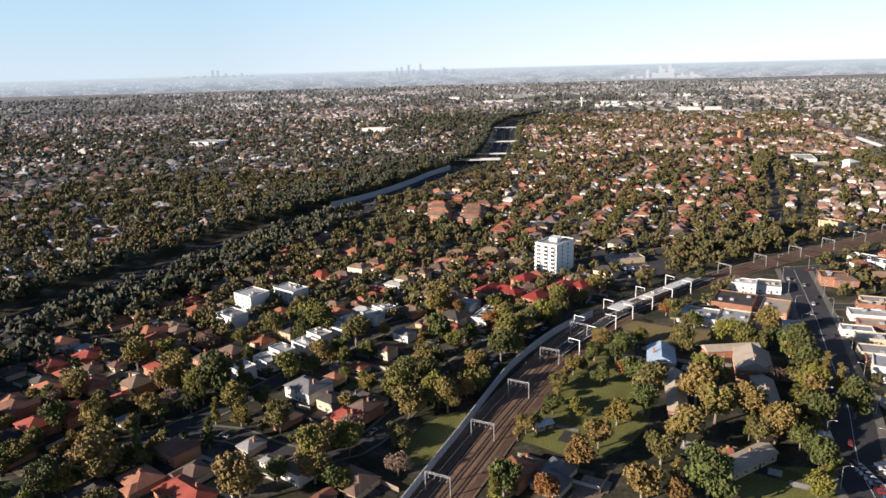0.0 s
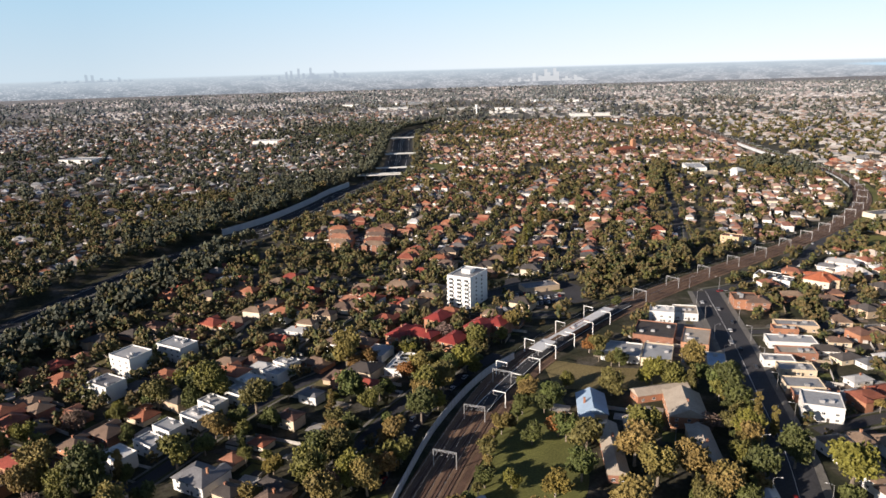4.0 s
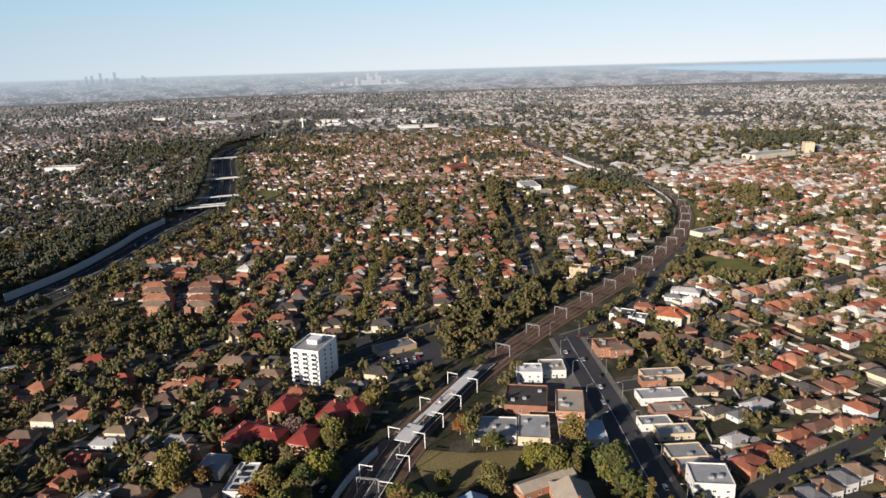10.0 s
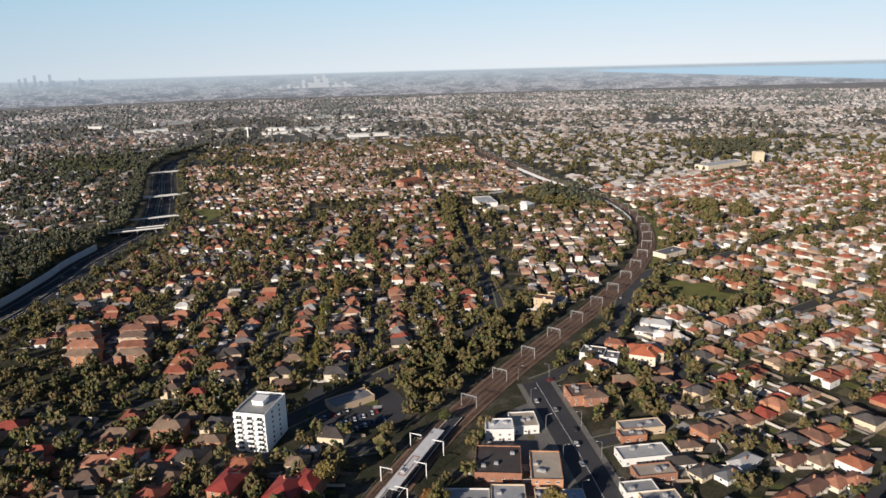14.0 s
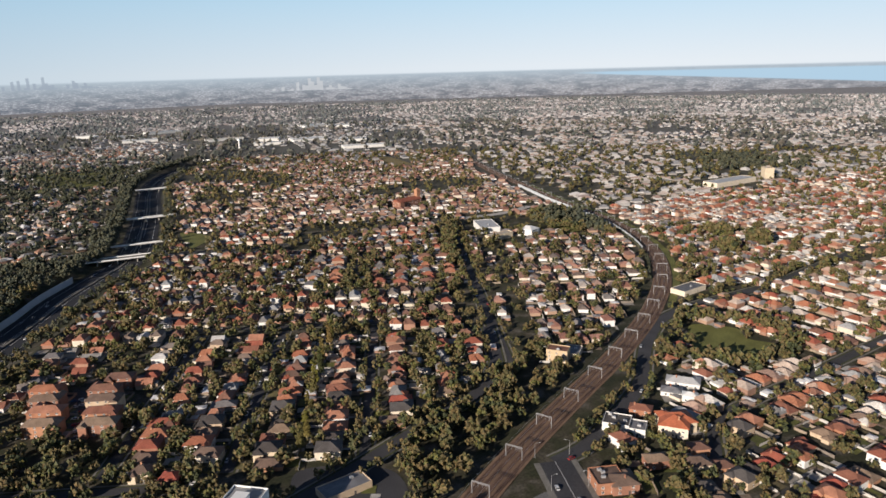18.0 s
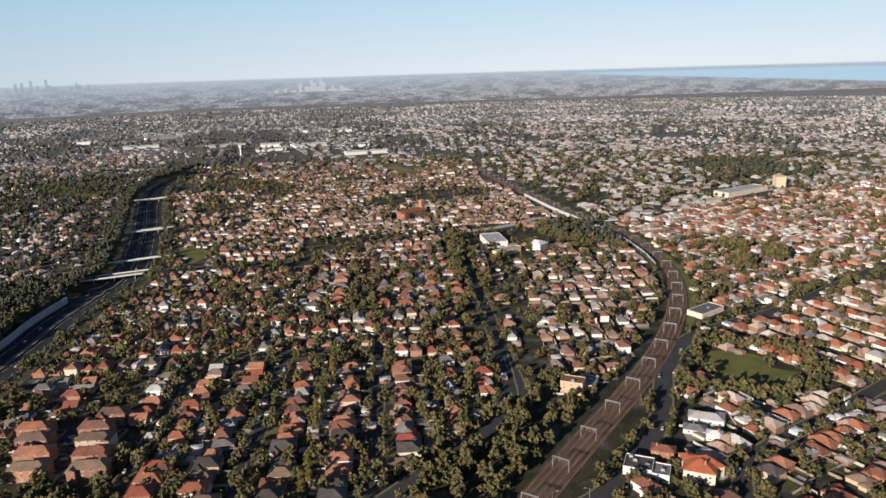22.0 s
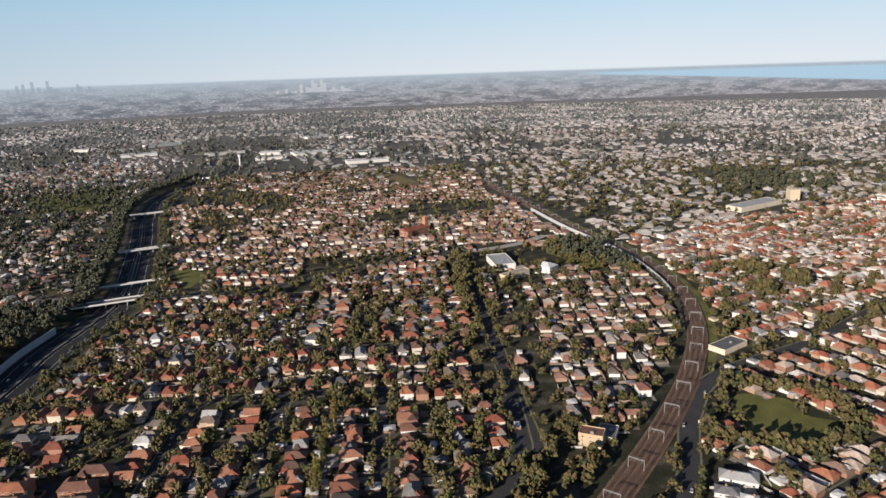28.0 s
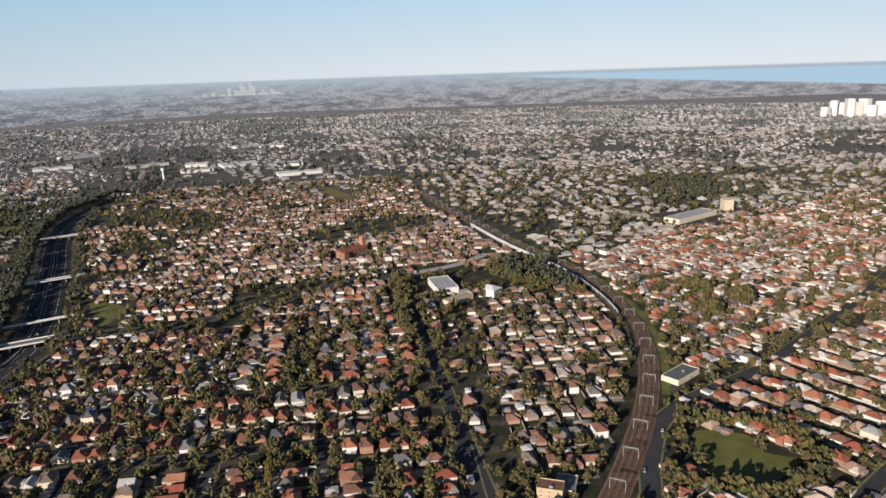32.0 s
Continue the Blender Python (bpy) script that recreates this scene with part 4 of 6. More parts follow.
gl_me = gl.mesh("balcony_door", M_WHITE, M_GLASS)
tw_me = Geo().box(-0.75, 0.75, -0.06, 0.05, -0.6, 0.6, 1).box(-0.85, 0.85, -0.09, 0.05, -0.72, -0.6, 0).mesh("window", M_WHITE, M_GLASS)
for s in range(7):
    z = 0.6 + s * 2.95
    spots = [(x, -TD / 2, 0, True) for x in (-6, 0.2, 6)] + [(-TW / 2, y, -90, k % 2 == 0) for k, y in enumerate((-9, -5, -1, 3, 7))] + [(TW / 2, y, 90, False) for y in (-4, 4)]
    for x, y, a, has in spots:
        o = new("balcony_door" if has else "window", gl_me if has else tw_me)
        o.parent = tower
        o.matrix_local = pose(x, y, z + (0 if has else 1.5), 0, 0, a)
        if has:
            o = new("balcony", bal_me)
            o.parent = tower
            o.matrix_local = pose(x, y, z, 0, 0, a)


def boxy(name, label, x, y, w, d, h, turn, roof, wall, windows=True):
    return house(x, y, w, d, h, turn, roof, wall, "flat", name, label, windows)


# white town houses along the street
street_pts = smooth([(-103, 318), (-78, 350), (-54, 381), (-34, 404)], 1.0)
for k, s in enumerate(np.linspace(0.02, 0.98, 9)):
    q = street_pts[int(s * (len(street_pts) - 1))]
    boxy("townhouse", "white rendered modern town house with a flat pale roof", q[0] + (1.2 if k % 2 else -1.2), q[1], 12.5, 8.6 if k % 3 else 10.0, 5.8 if k % 2 else 6.6, -42 + 90 * 0, "lgrey" if k % 3 else "white", "white")
boxy("apartment_block", "white four-storey flats with a pale roof", -123, 420, 17, 15, 12, -38, "lgrey", "white")
boxy("apartment_block", "white three-storey flats with a pale roof", -128, 392, 15, 12, 8.5, -38, "slate", "white")
boxy("apartment_block", "pale grey four-storey flats with a metal roof", -102, 437, 20, 13, 9, -38, "lgrey", "white")
boxy("shop", "low white building with a bright sheet roof", 14, 411, 12, 15, 4, -32, "lgrey", "white")
hall = boxy("hall", "white hall with rows of roof skylights", 25, 393, 10, 23, 4, -28, "white", "white")
for k in range(4):
    part("skylight", Geo().box(-2.6, 2.6, -9 + 5 * k, -6.2 + 5 * k, 4.1, 4.4), M_GLASS, hall, "dark glazed roof skylight")
# shops and station side
boxy("shop_hall", "dark-roofed shopping hall with orange brick parapets", 180, 404, 23, 25, 4.8, -32, "dark", "brick")
boxy("shop_terrace", "orange brick shop terrace with a pale upper roof", 197, 387, 15, 25, 5.5, -32, "tan", "brick")
boxy("shop", "white cube-shaped two-storey shop building", 197, 430, 15, 12, 7, -28, "white", "white")
boxy("shop", "pale rendered shop with a red fascia", 214, 432, 15, 16, 4.5, -24, "tan", "white")
boxy("workshop", "long workshop with grey sheet roof", 150, 383, 21, 19, 3.8, -30, "grey", "white")
boxy("workshop", "workshop with a pale sheet roof", 167, 374, 16, 23, 4.2, -30, "lgrey", "cream")
boxy("workshop", "narrow workshop with a slate sheet roof", 181, 365, 8, 21, 3.8, -28, "slate", "cream")
boxy("workshop", "workshop with a pale blue metal roof", 193, 358, 10, 19, 3.8, -26, "blue", "cream")
boxy("corner_building", "white three-storey corner building with a pale roof", 212, 300, 17, 16, 7.5, -30, "lgrey", "white")
boxy("shop", "two-storey brick corner shop with brown roof", 262, 442, 16, 16, 6, -20, "brown", "brick")
boxy("market_hall", "low dark flat-roofed hall in the car park", 139, 508, 27, 13, 3.6, 8, "slate", "cream", False)
boxy("workshop", "large grey sheet-roofed workshop beside the railway road", 544, 650, 34, 16, 4.5, 8, "slate", "cream", False)
# the school
house(109, 323, 13, 20, 5, -16, "blue", "cream", "gable", "school_hall", "school hall with a pale blue metal roof")
house(104, 286, 8, 40, 4, -15, "tan", "brick", "gable", "school_wing", "long brick school wing with a tan roof")
house(150, 311, 16, 24, 6, -19, "tan", "brick", "gable", "school_block", "brick school block with a tan gable roof")
house(141, 276, 9, 34, 5, -17, "tan", "cream", "gable", "school_wing", "long cream school wing with a tan roof")
house(148, 332, 28, 8, 4, 4, "tan", "brick", "gable", "school_wing", "low brick school wing with a tan roof")
house(112, 230, 26, 8, 3.5, 30, "tan", "cream", "gable", "school_wing", "low cream school building with a tan roof")
house(122, 302, 10, 12, 4, -17, "tan", "cream", "gable", "school_block", "small cream school block with a tan roof")
house(107, 237, 5, 3.5, 2.6, -5, "terra", "brick", "gable", "shed", "small orange brick garden shed")
house(148, 243, 7, 14, 3, -17, "white", "cream", "gable", "shed", "long shed with a white metal roof")
house(40, 262, 8, 4, 2.6, 26, "white", "cream", "gable", "shed", "white-roofed garden shed on the lawn")
# far landmarks
church = house(503, 1205, 46, 18, 9, 14, "terra", "brick", "gable", "church", "orange brick church with a square tower")
part("bell_tower", Geo().box(18, 25, -4, 3, 0, 22).box(17.5, 25.5, -4.5, 3.5, 22, 23).hip(17.5, 25.5, -4.5, 3.5, 23, 0.8), WALLS["brick"], church)
boxy("school_building", "large white school roof beside dark trees", 520, 985, 26, 50, 8, -18, "lgrey", "white", False)
boxy("school_building", "long cream rendered school building", 505, 930, 40, 10, 7, 10, "tan", "cream", False)
house(553, 928, 18, 16, 8, 20, "white", "white", "hip", "hall", "white hall with a pale hipped roof")
boxy("hospital", "tall cream rendered hospital block", 1177, 1050, 17, 18, 19, -30, "tan", "cream", False)
boxy("supermarket", "long pale flat-roofed shopping centre", 1070, 1045, 110, 30, 8, 4, "lgrey", "cream", False)
for x, y, w, d, r in ((70, 3060, 90, 40, "white"), (184, 2950, 80, 50, "lgrey"), (232, 2750, 110, 60, "white"), (339, 3060, 130, 50, "lgrey"), (702, 2385, 110, 70, "white"), (771, 2075, 120, 40, "white"), (894, 2925, 120, 60, "white"), (970, 2850, 90, 60, "lgrey"), (478, 2590, 120, 40, "tan"), (566, 2345, 90, 40, "lgrey"), (815, 2280, 90, 60, "lgrey"), (600, 2480, 70, 50, "white"), (-150, 1650, 60, 30, "white"), (-480, 1450, 70, 40, "lgrey")):
    boxy("warehouse", "large white-roofed steel warehouse", x, y, w, d, 7.5, -20 + 9 * (int(x) % 5), r, "white", False)
for k in range(11):
    x, y, h = 3265 + 15 * k + 60 * (k % 3), 2010 - 26 * k + 30 * (k % 3), (50, 78, 64, 92, 70, 84, 58, 74, 62, 48, 40)[k]
    boxy("apartment_tower", "white high-rise apartment tower in a distant cluster", x, y, 34 + 5 * (k % 3), 30, h * 0.85, 17 * k, "lgrey", "white", False)
# ---- railway equipment ----
plat_line = smooth([(58, 335), (66, 346), (84, 368), (104, 391), (136, 419), (170, 447), (186, 459)], 4.0)


def at_line(line, s, off=0.0):
    """The place and the heading (degrees) at s metres along a line, off metres to its right."""
    seg = np.linalg.norm(np.diff(line, axis=0), axis=1)
    c = np.r_[0, np.cumsum(seg)]
    k = int(np.clip(np.searchsorted(c, s) - 1, 0, len(seg) - 1))
    t = (line[k + 1] - line[k]) / seg[k]
    p = line[k] + t * (s - c[k])
    return p[0] + off * t[1], p[1] - off * t[0], -math.degrees(math.atan2(t[0], t[1]))


solid_strip("platform", plat_line, -3.6, 3.6, 0.2, 1.4, M_ASPHALT, "dark asphalt island platform of the station", "platform")
for d in (-3.55, 3.2):
    ribbon("platform_edge", plat_line, d, d + 0.35, 1.42, M_WHITE, "white painted platform edge line", "platform edge")
canopy = thing("platform_canopy", "long white metal station canopy over the platform", "canopy", m=pose(0, 0, 0))
k0, k1 = [int(((plat_line - np.array(q)) ** 2).sum(1).argmin()) for q in ((122, 407), (171, 448))]
o = solid_strip("roof", plat_line[k0:k1], -3.2, 3.2, 5.0, 5.3, ROOFS["white"], "", "")
o.parent = canopy
del o["kind"]
k2, k3 = [int(((plat_line - np.array(q)) ** 2).sum(1).argmin()) for q in ((100, 387), (116, 402))]
o = solid_strip("roof", plat_line[k2:k3], -4.2, 4.2, 5.8, 6.2, ROOFS["white"], "", "")
o.parent = canopy
del o["kind"]
o = solid_strip("walkway_roof", plat_line[k3 - 1:k0 + 1], -3.4, -1.4, 5.3, 5.5, ROOFS["white"], "", "")
o.parent = canopy
del o["kind"]
for s in range(64, 150, 7):
    x, y, a = at_line(plat_line, s)
    part("column", Geo().box(x - 0.15, x + 0.15, y - 0.15, y + 0.15, 1.4, 5.05), M_STEEL, canopy)
x, y, a = at_line(plat_line, 118)
house(x, y, 3.6, 18, 3.4, a, "white", "brick", "flat", "station_building", "narrow brick station building under the canopy", False).location.z = 1.4

noise_wall = tagged(new("noise_wall"), "pale grey concrete noise wall along the railway", "wall", kind="structure")
panel_me = Geo().box(-0.12, 0.12, -1.93, 1.93, -0.2, 4.0).box(-0.16, 0.16, -1.93, 1.93, 4.0, 4.2).box(-0.15, 0.15, -1.93, 1.93, 1.9, 2.0).mesh("panel", M_NOISE)
post_me = Geo().box(-0.2, 0.2, -0.14, 0.14, -0.2, 4.4).mesh("post", M_CONC)
wall_long = np.linalg.norm(np.diff(WALL_LINE, axis=0), axis=1).sum()
for k in range(int(wall_long / 4)):
    for nm, me, s in (("panel", panel_me, 4 * k + 2), ("post", post_me, 4 * k)):
        x, y, a = at_line(WALL_LINE, s)
        o = new(nm, me)
        o.parent = noise_wall
        o.matrix_local = pose(x, y, 0, 0, 0, a)
mast = thing("overhead_mast", "white L-shaped overhead wire mast beside the platform", "mast", "overhead wire masts", m=pose(0, 0, -50))
part("post", Geo().box(-0.18, 0.18, -0.18, 0.18, 0.3, 8.2), M_WHITE, mast)
mast_arm = part("arm", Geo().box(-6.5, 0.18, -0.14, 0.14, 8.2, 8.55), M_WHITE, mast)
part("drop_bracket", Geo().box(-6.4, -6.2, -0.08, 0.08, 6.2, 8.2).box(-6.4, -3.6, -0.06, 0.06, 6.2, 6.35), M_STEEL, mast_arm, "grey steel wire bracket")
first = True
for s in (8, 30, 52, 74, 96, 118, 140):
    x, y, a = at_line(plat_line, s, 9.5)
    m = pose(x, y, 0, 0, 0, a)
    if first:
        mast.matrix_world, first = m, False
    else:
        copy_thing(mast, m)
for s in (40, 74, 108, 142):
    x, y, a = at_line(plat_line, s, -10.5)
    copy_thing(mast, pose(x, y, 0, 0, 0, a + 180))

gantry = thing("overhead_gantry", "pale steel portal gantry carrying the overhead wires", "gantry", "overhead wire gantries", m=pose(0, 0, 0))
HALF = 8.7
for sx in (-1, 1):
    part("post", Geo().box(sx * HALF - 0.22, sx * HALF + 0.22, -0.3, 0.3, 0, 8.6), M_STEEL, gantry)
bg = Geo().box(-HALF, HALF, -0.3, -0.2, 8.5, 8.62).box(-HALF, HALF, 0.2, 0.3, 8.5, 8.62).box(-HALF, HALF, -0.08, 0.08, 7.7, 7.82)
for k in range(16):
    x0 = -HALF + k * 2 * HALF / 16
    bg.box(x0, x0 + 0.08, -0.3, 0.3, 8.52, 8.6)
    bg.tube((x0, -0.3, 7.8), (x0 + 1.45, -0.3, 8.5), 0.05, 0.05, 4).tube((x0, 0.3, 8.5), (x0 + 1.45, 0.3, 7.8), 0.05, 0.05, 4)
truss = part("truss_beam", bg, M_STEEL, gantry)
for d in TRACKS:
    part("wire_dropper", Geo().box(d - 0.07, d + 0.07, -0.07, 0.07, 5.9, 7.7).box(d - 1.2, d + 0.07, -0.05, 0.05, 5.9, 6.02), M_STEEL, truss)
total = np.linalg.norm(np.diff(L_RAIL, axis=0), axis=1).sum()
near_s = np.r_[0, np.cumsum(np.linalg.norm(np.diff(L_RAIL, axis=0), axis=1))][int(((L_RAIL - np.array((15.5, 257.2))) ** 2).sum(1).argmin())]
s = near_s - 41 * 2
first = True
while s < total - 20:
    x, y, a = at_line(L_RAIL, s)
    if not (80 < x < 195 and 350 < y < 475):
        if first:
            gantry.matrix_world, first = pose(x, y, 0, 0, 0, a) @ Matrix.Diagonal((0.58, 1, 0.95, 1)), False
        else:
            o = copy_thing(gantry, pose(x, y, 0, 0, 0, a))
            if y < 340:
                o.matrix_basis = pose(x, y, 0, 0, 0, a) @ Matrix.Diagonal((0.58, 1, 0.95, 1))
    s += 41.0
for d in TRACKS:
    solid_strip("overhead_wire", L_RAIL, d - 0.03, d + 0.03, 5.85, 5.9, M_STEEL, "thin overhead contact wire", "wire")
# ---- motorway bridges ----


def bridge(x, y, w, length, turn, label):
    root = thing("bridge", label, "bridge", m=pose(x, y, 0, 0, 0, turn))
    part("deck", Geo().box(-length / 2, length / 2, -w / 2, w / 2, -0.6, 0.25), M_PATH, root, "grey concrete bridge deck")
    for sy in (-1, 1):
        part("parapet", Geo().box(-length / 2, length / 2, sy * w / 2 - 0.2, sy * w / 2 + 0.2, 0.0, 1.5), M_WHITE, root, "white bridge parapet")
    for px in (-length * 0.2, 0, length * 0.2):
        part("pier", Geo().box(px - 0.5, px + 0.5, -w / 2 + 0.6, w / 2 - 0.6, -5.5, -0.5), M_CONC, root)
    return root


bridge(96, 1172, 3.5, 92, -2, "white footbridge over the motorway")
bridge(120, 1355, 9, 92, 0, "road bridge with white parapets over the motorway")
bridge(152, 1650, 9, 92, 4, "road bridge with white parapets over the motorway")
bridge(64, 1106, 14, 112, -4, "wide road overpass across the motorway")
bridge(330, 2060, 12, 80, -40, "far motorway overpass with pale parapets")
# far sign tower: a round shaft with a wider head
sign = thing("water_tower", "slender pale sign tower above the trees", "tower", m=pose(440, 2169, 0))
part("shaft", Geo().tube((0, 0, 0), (0, 0, 34), 2.4, 2.0, 10), M_WHITE, sign)
part("head", Geo().tube((0, 0, 34), (0, 0, 40), 4.5, 4.0, 10), M_WHITE, sign)

# ---- rows of houses along the streets ----
rng = np.random.default_rng(4)


def clear(p, motor=48, rail=22):
    ok = (far_from(p, L_MOTOR) > motor) & (far_from(p, CHURCH_ROAD) > 14) & (far_from(p, L_RAIL) > rail) & (far_from(p, L_MAIN) > 18)
    for line, w in L_STREET:
        ok &= far_from(p, line) > w + 6.5
    for x, y, r in OCC:
        ok &= np.hypot(p[:, 0] - x, p[:, 1] - y) > r + 6.0
    for ring in LAWNS:
        ok &= (far_from(p, ring) > 8) & ~inside(p, ring)
    return ok


def inside(p, ring):
    out = np.zeros(len(p), bool)
    for a, b in zip(ring, np.roll(ring, -1, 0)):
        hit = (a[1] > p[:, 1]) != (b[1] > p[:, 1])
        out ^= hit & (p[:, 0] < (b[0] - a[0]) * (p[:, 1] - a[1]) / (b[1] - a[1] + 1e-9) + a[0])
    return out


def grid(angle, x0, x1, y0, y1, lot=15.5, deep=47.0, first=0.0, block=190, loose=1.0):
    """Places of houses in rows: pairs of rows back to back, streets between the pairs."""
    a = radians(angle)
    d, e = np.array([math.sin(a), math.cos(a)]), np.array([math.cos(a), -math.sin(a)])
    reach = 5200
    u, v = np.arange(-reach, reach, lot), first + deep * np.arange(-int(reach / deep), int(reach / deep))
    uu, vv = np.meshgrid(u, v)
    vv = vv + rng.normal(0, 2.6 * loose, uu.shape)
    uu = uu + rng.normal(0, 1.0 * loose, uu.shape)
    keep = np.abs((uu % block) - block / 2) < block / 2 - 9
    p = (uu[..., None] * d + vv[..., None] * e)[keep]
    q = p[(p[:, 0] > x0) & (p[:, 0] < x1) & (p[:, 1] > y0) & (p[:, 1] < y1)]
    return q, np.full(len(q), -a)


def in_view(p, reach):
    """Within the sector that the walk looks over."""
    d = p - np.array([40, -60])
    ang = np.degrees(np.arctan2(d[:, 0], d[:, 1]))
    return (ang > -42) & (ang < 76) & (np.hypot(d[:, 0], d[:, 1]) < reach)


def side_of(p, line):
    """Positive to the right of the line."""
    t = np.gradient(line, axis=0)
    k = np.concatenate([((p[i:i + 2000, None] - line[None]) ** 2).sum(-1).argmin(1) for i in range(0, len(p), 2000)])
    r = p - line[k]
    return t[k, 1] * r[:, 0] - t[k, 0] * r[:, 1]


HV = np.array([(-.5, -.5, 0), (.5, -.5, 0), (.5, .5, 0), (-.5, .5, 0), (-.5, -.5, 1), (.5, -.5, 1), (.5, .5, 1), (-.5, .5, 1)], float)
HF = np.array([(0, 1, 5, 4), (1, 2, 6, 5), (2, 3, 7, 6), (3, 0, 4, 7)])
RV = np.array([(-.54, -.56, 0), (.54, -.56, 0), (.54, .56, 0), (-.54, .56, 0), (-.11, 0, 1), (.11, 0, 1)], float)
RF = np.array([(0, 1, 5, 4), (1, 2, 5, 5), (2, 3, 4, 5), (3, 0, 4, 4)])


def tri_faces(f):
    """Quads (the last corner doubled for a triangle) as triangles."""
    t = np.concatenate([f[:, :3], f[:, [0, 2, 3]]])
    return t[(t[:, 0] != t[:, 1]) & (t[:, 1] != t[:, 2]) & (t[:, 2] != t[:, 0])]


BUILT, TURNS = [], []


def quilt(p, size):
    """A slow, uneven swell over the plan: where it is high the quarters are built up, where low they are wooded."""
    q = np.zeros(len(p))
    for k in range(7):
        a = 0.9 * k + 0.3
        q += np.sin((p[:, 0] * math.cos(a) + p[:, 1] * math.sin(a)) * 6.283 / (size * (0.6 + 0.17 * k)) + 2.1 * k)
    return q / 1.9



def house_stuff(name, p, turn, roof, label, scale=1.0, plain=False, wall=M_FAR_WALL, broad=1.0, turned=0.2):
    """Many houses in one mesh: main block, a wing and a shed or garage behind."""
    n = len(p)
    BUILT.append(p), TURNS.append(turn)
    w, d = rng.uniform(11.5, 16.5, n) * scale, rng.uniform(8.0, 10.4, n) * broad
    h = np.where(rng.random(n) < 0.14, 5.8, 3.1)
    z = curve(p[:, 0], p[:, 1])
    t = turn + rng.normal(0, 0.06, n) + np.where(rng.random(n) < turned, np.pi / 2, 0)
    w = w * rng.choice([0.75, 0.9, 1.0, 1.1], n)
    ex, ey = np.c_[np.cos(t), np.sin(t)], np.c_[-np.sin(t), np.cos(t)]
    sg = rng.choice([-1, 1], n)[:, None]
    wing = p + ex * (sg * w[:, None] * 0.24) + ey * (rng.choice([-1, 1], n)[:, None] * d[:, None] * 0.32)
    shed = p + ex * (rng.choice([-1, 1], n)[:, None] * rng.uniform(13, 18, (n, 1))) + ey * rng.uniform(-5, 5, (n, 1))
    sel = rng.random(n) < 0.95
    sets = [(p, w, d, h, rng.uniform(2.5, 3.6, n) * (0.4 + 0.6 * broad)), (wing, w * 0.46, d * 0.8, h - 0.1, rng.uniform(1.9, 2.8, n)), (shed[sel], rng.uniform(4, 9, sel.sum()), rng.uniform(4, 8, sel.sum()), np.full(sel.sum(), 2.4), np.full(sel.sum(), 0.7))]
    vs, fs, ms, k = [], [], [], 0
    sets = sets[:1] if plain else sets
    for level, (q, ww, dd, hh, rr) in enumerate(sets):
        zz = curve(q[:, 0], q[:, 1])
        tt = t if len(q) == n else t[sel]
        for tv, tf, place, size, mi in ((HV, HF, np.c_[q, zz - 0.2], np.c_[ww, dd, hh + 0.2], 0), (RV, RF, np.c_[q, zz + hh - 0.1], np.c_[ww, dd, rr], 1 if level < 2 else 2)):
            v, f = repeat(tv, tri_faces(tf), place, size, tt)
            vs.append(v), fs.append(f + k), ms.append(np.full(len(f), mi))
            k += len(v)
    ob = new(name, arrays_mesh(name, np.concatenate(vs), np.concatenate(fs), [wall, roof, M_SHED], np.concatenate(ms)))
    return tagged(ob, label, "houses", kind="stuff")


near_p, near_t = [], []


def split_near(p, t, box):
    """The houses inside a stretch of the plan are built one by one; the rest is joined."""
    x0, x1, y0, y1 = box
    k = (p[:, 0] > x0) & (p[:, 0] < x1) & (p[:, 1] > y0) & (p[:, 1] < y1)
    near_p.append(p[k]), near_t.append(t[k])
    return p[~k], t[~k]


# between motorway and railway: rows along and across the side streets, at 24 degrees
def row(u0, v0, u1, v1, pitch=12.3):
    """Houses side by side from one street place to another, their long side across the row."""
    n = max(2, int(math.hypot(u1 - u0, v1 - v0) / pitch))
    k = (np.arange(n) + rng.normal(0, 0.07, n)) / n
    side = rng.normal(0, 1.4, n)
    u, v = u0 + (u1 - u0) * k, v0 + (v1 - v0) * k
    level = abs(u1 - u0) < abs(v1 - v0)
    u, v = (u + side, v) if level else (u, v + side)
    core_p.append(np.c_[u * UV.x + v * UV.y, u * UV.y - v * UV.x])
    core_t.append(np.full(n, radians(66 if level else -24)))


core_p, core_t = [], []
for v_, u0, u1 in ((-318, 640, 745), (-290, 665, 745), (-232, 665, 745), (-198, 548, 755), (-168, 548, 755), (-126, 548, 755), (-90, 548, 745), (-50, 565, 742), (-16, 600, 742), (10, 650, 745)):
    row(u0, v_, u1, v_)
for v_ in (-345, -312, -278, -246, -206, -172):
    row(452, v_, 540, v_, 14.5)
row(757, -340, 757, -225), row(756, -76, 756, 12), row(788, -345, 788, 10), row(818, -350, 818, 10), row(846, -355, 846, 8)
for u_ in (878, 905, 931, 965, 992, 1019):
    row(u_, -380, u_, -148)
for v_ in (-138, -115, -70, -44, -17, 8):
    row(880, v_, 1003, v_, 11.5)
for u_ in (1022, 1047, 1073):
    row(u_, -142, u_, 12, 11.5)
for u_ in (1100, 1126, 1152):
    row(u_, -90, u_, 10, 11.5)
u_ = 1085
while u_ < 2050:
    row(u_, -620, u_, -175 if u_ < 1190 else 420, 12.5)
    u_ += 30 if int(u_) % 2 else 33
p, t = np.concatenate(core_p), np.concatenate(core_t)
core = (side_of(p, L_RAIL) < 0) & (side_of(p, L_MOTOR) > 0) & in_view(p, 3000)
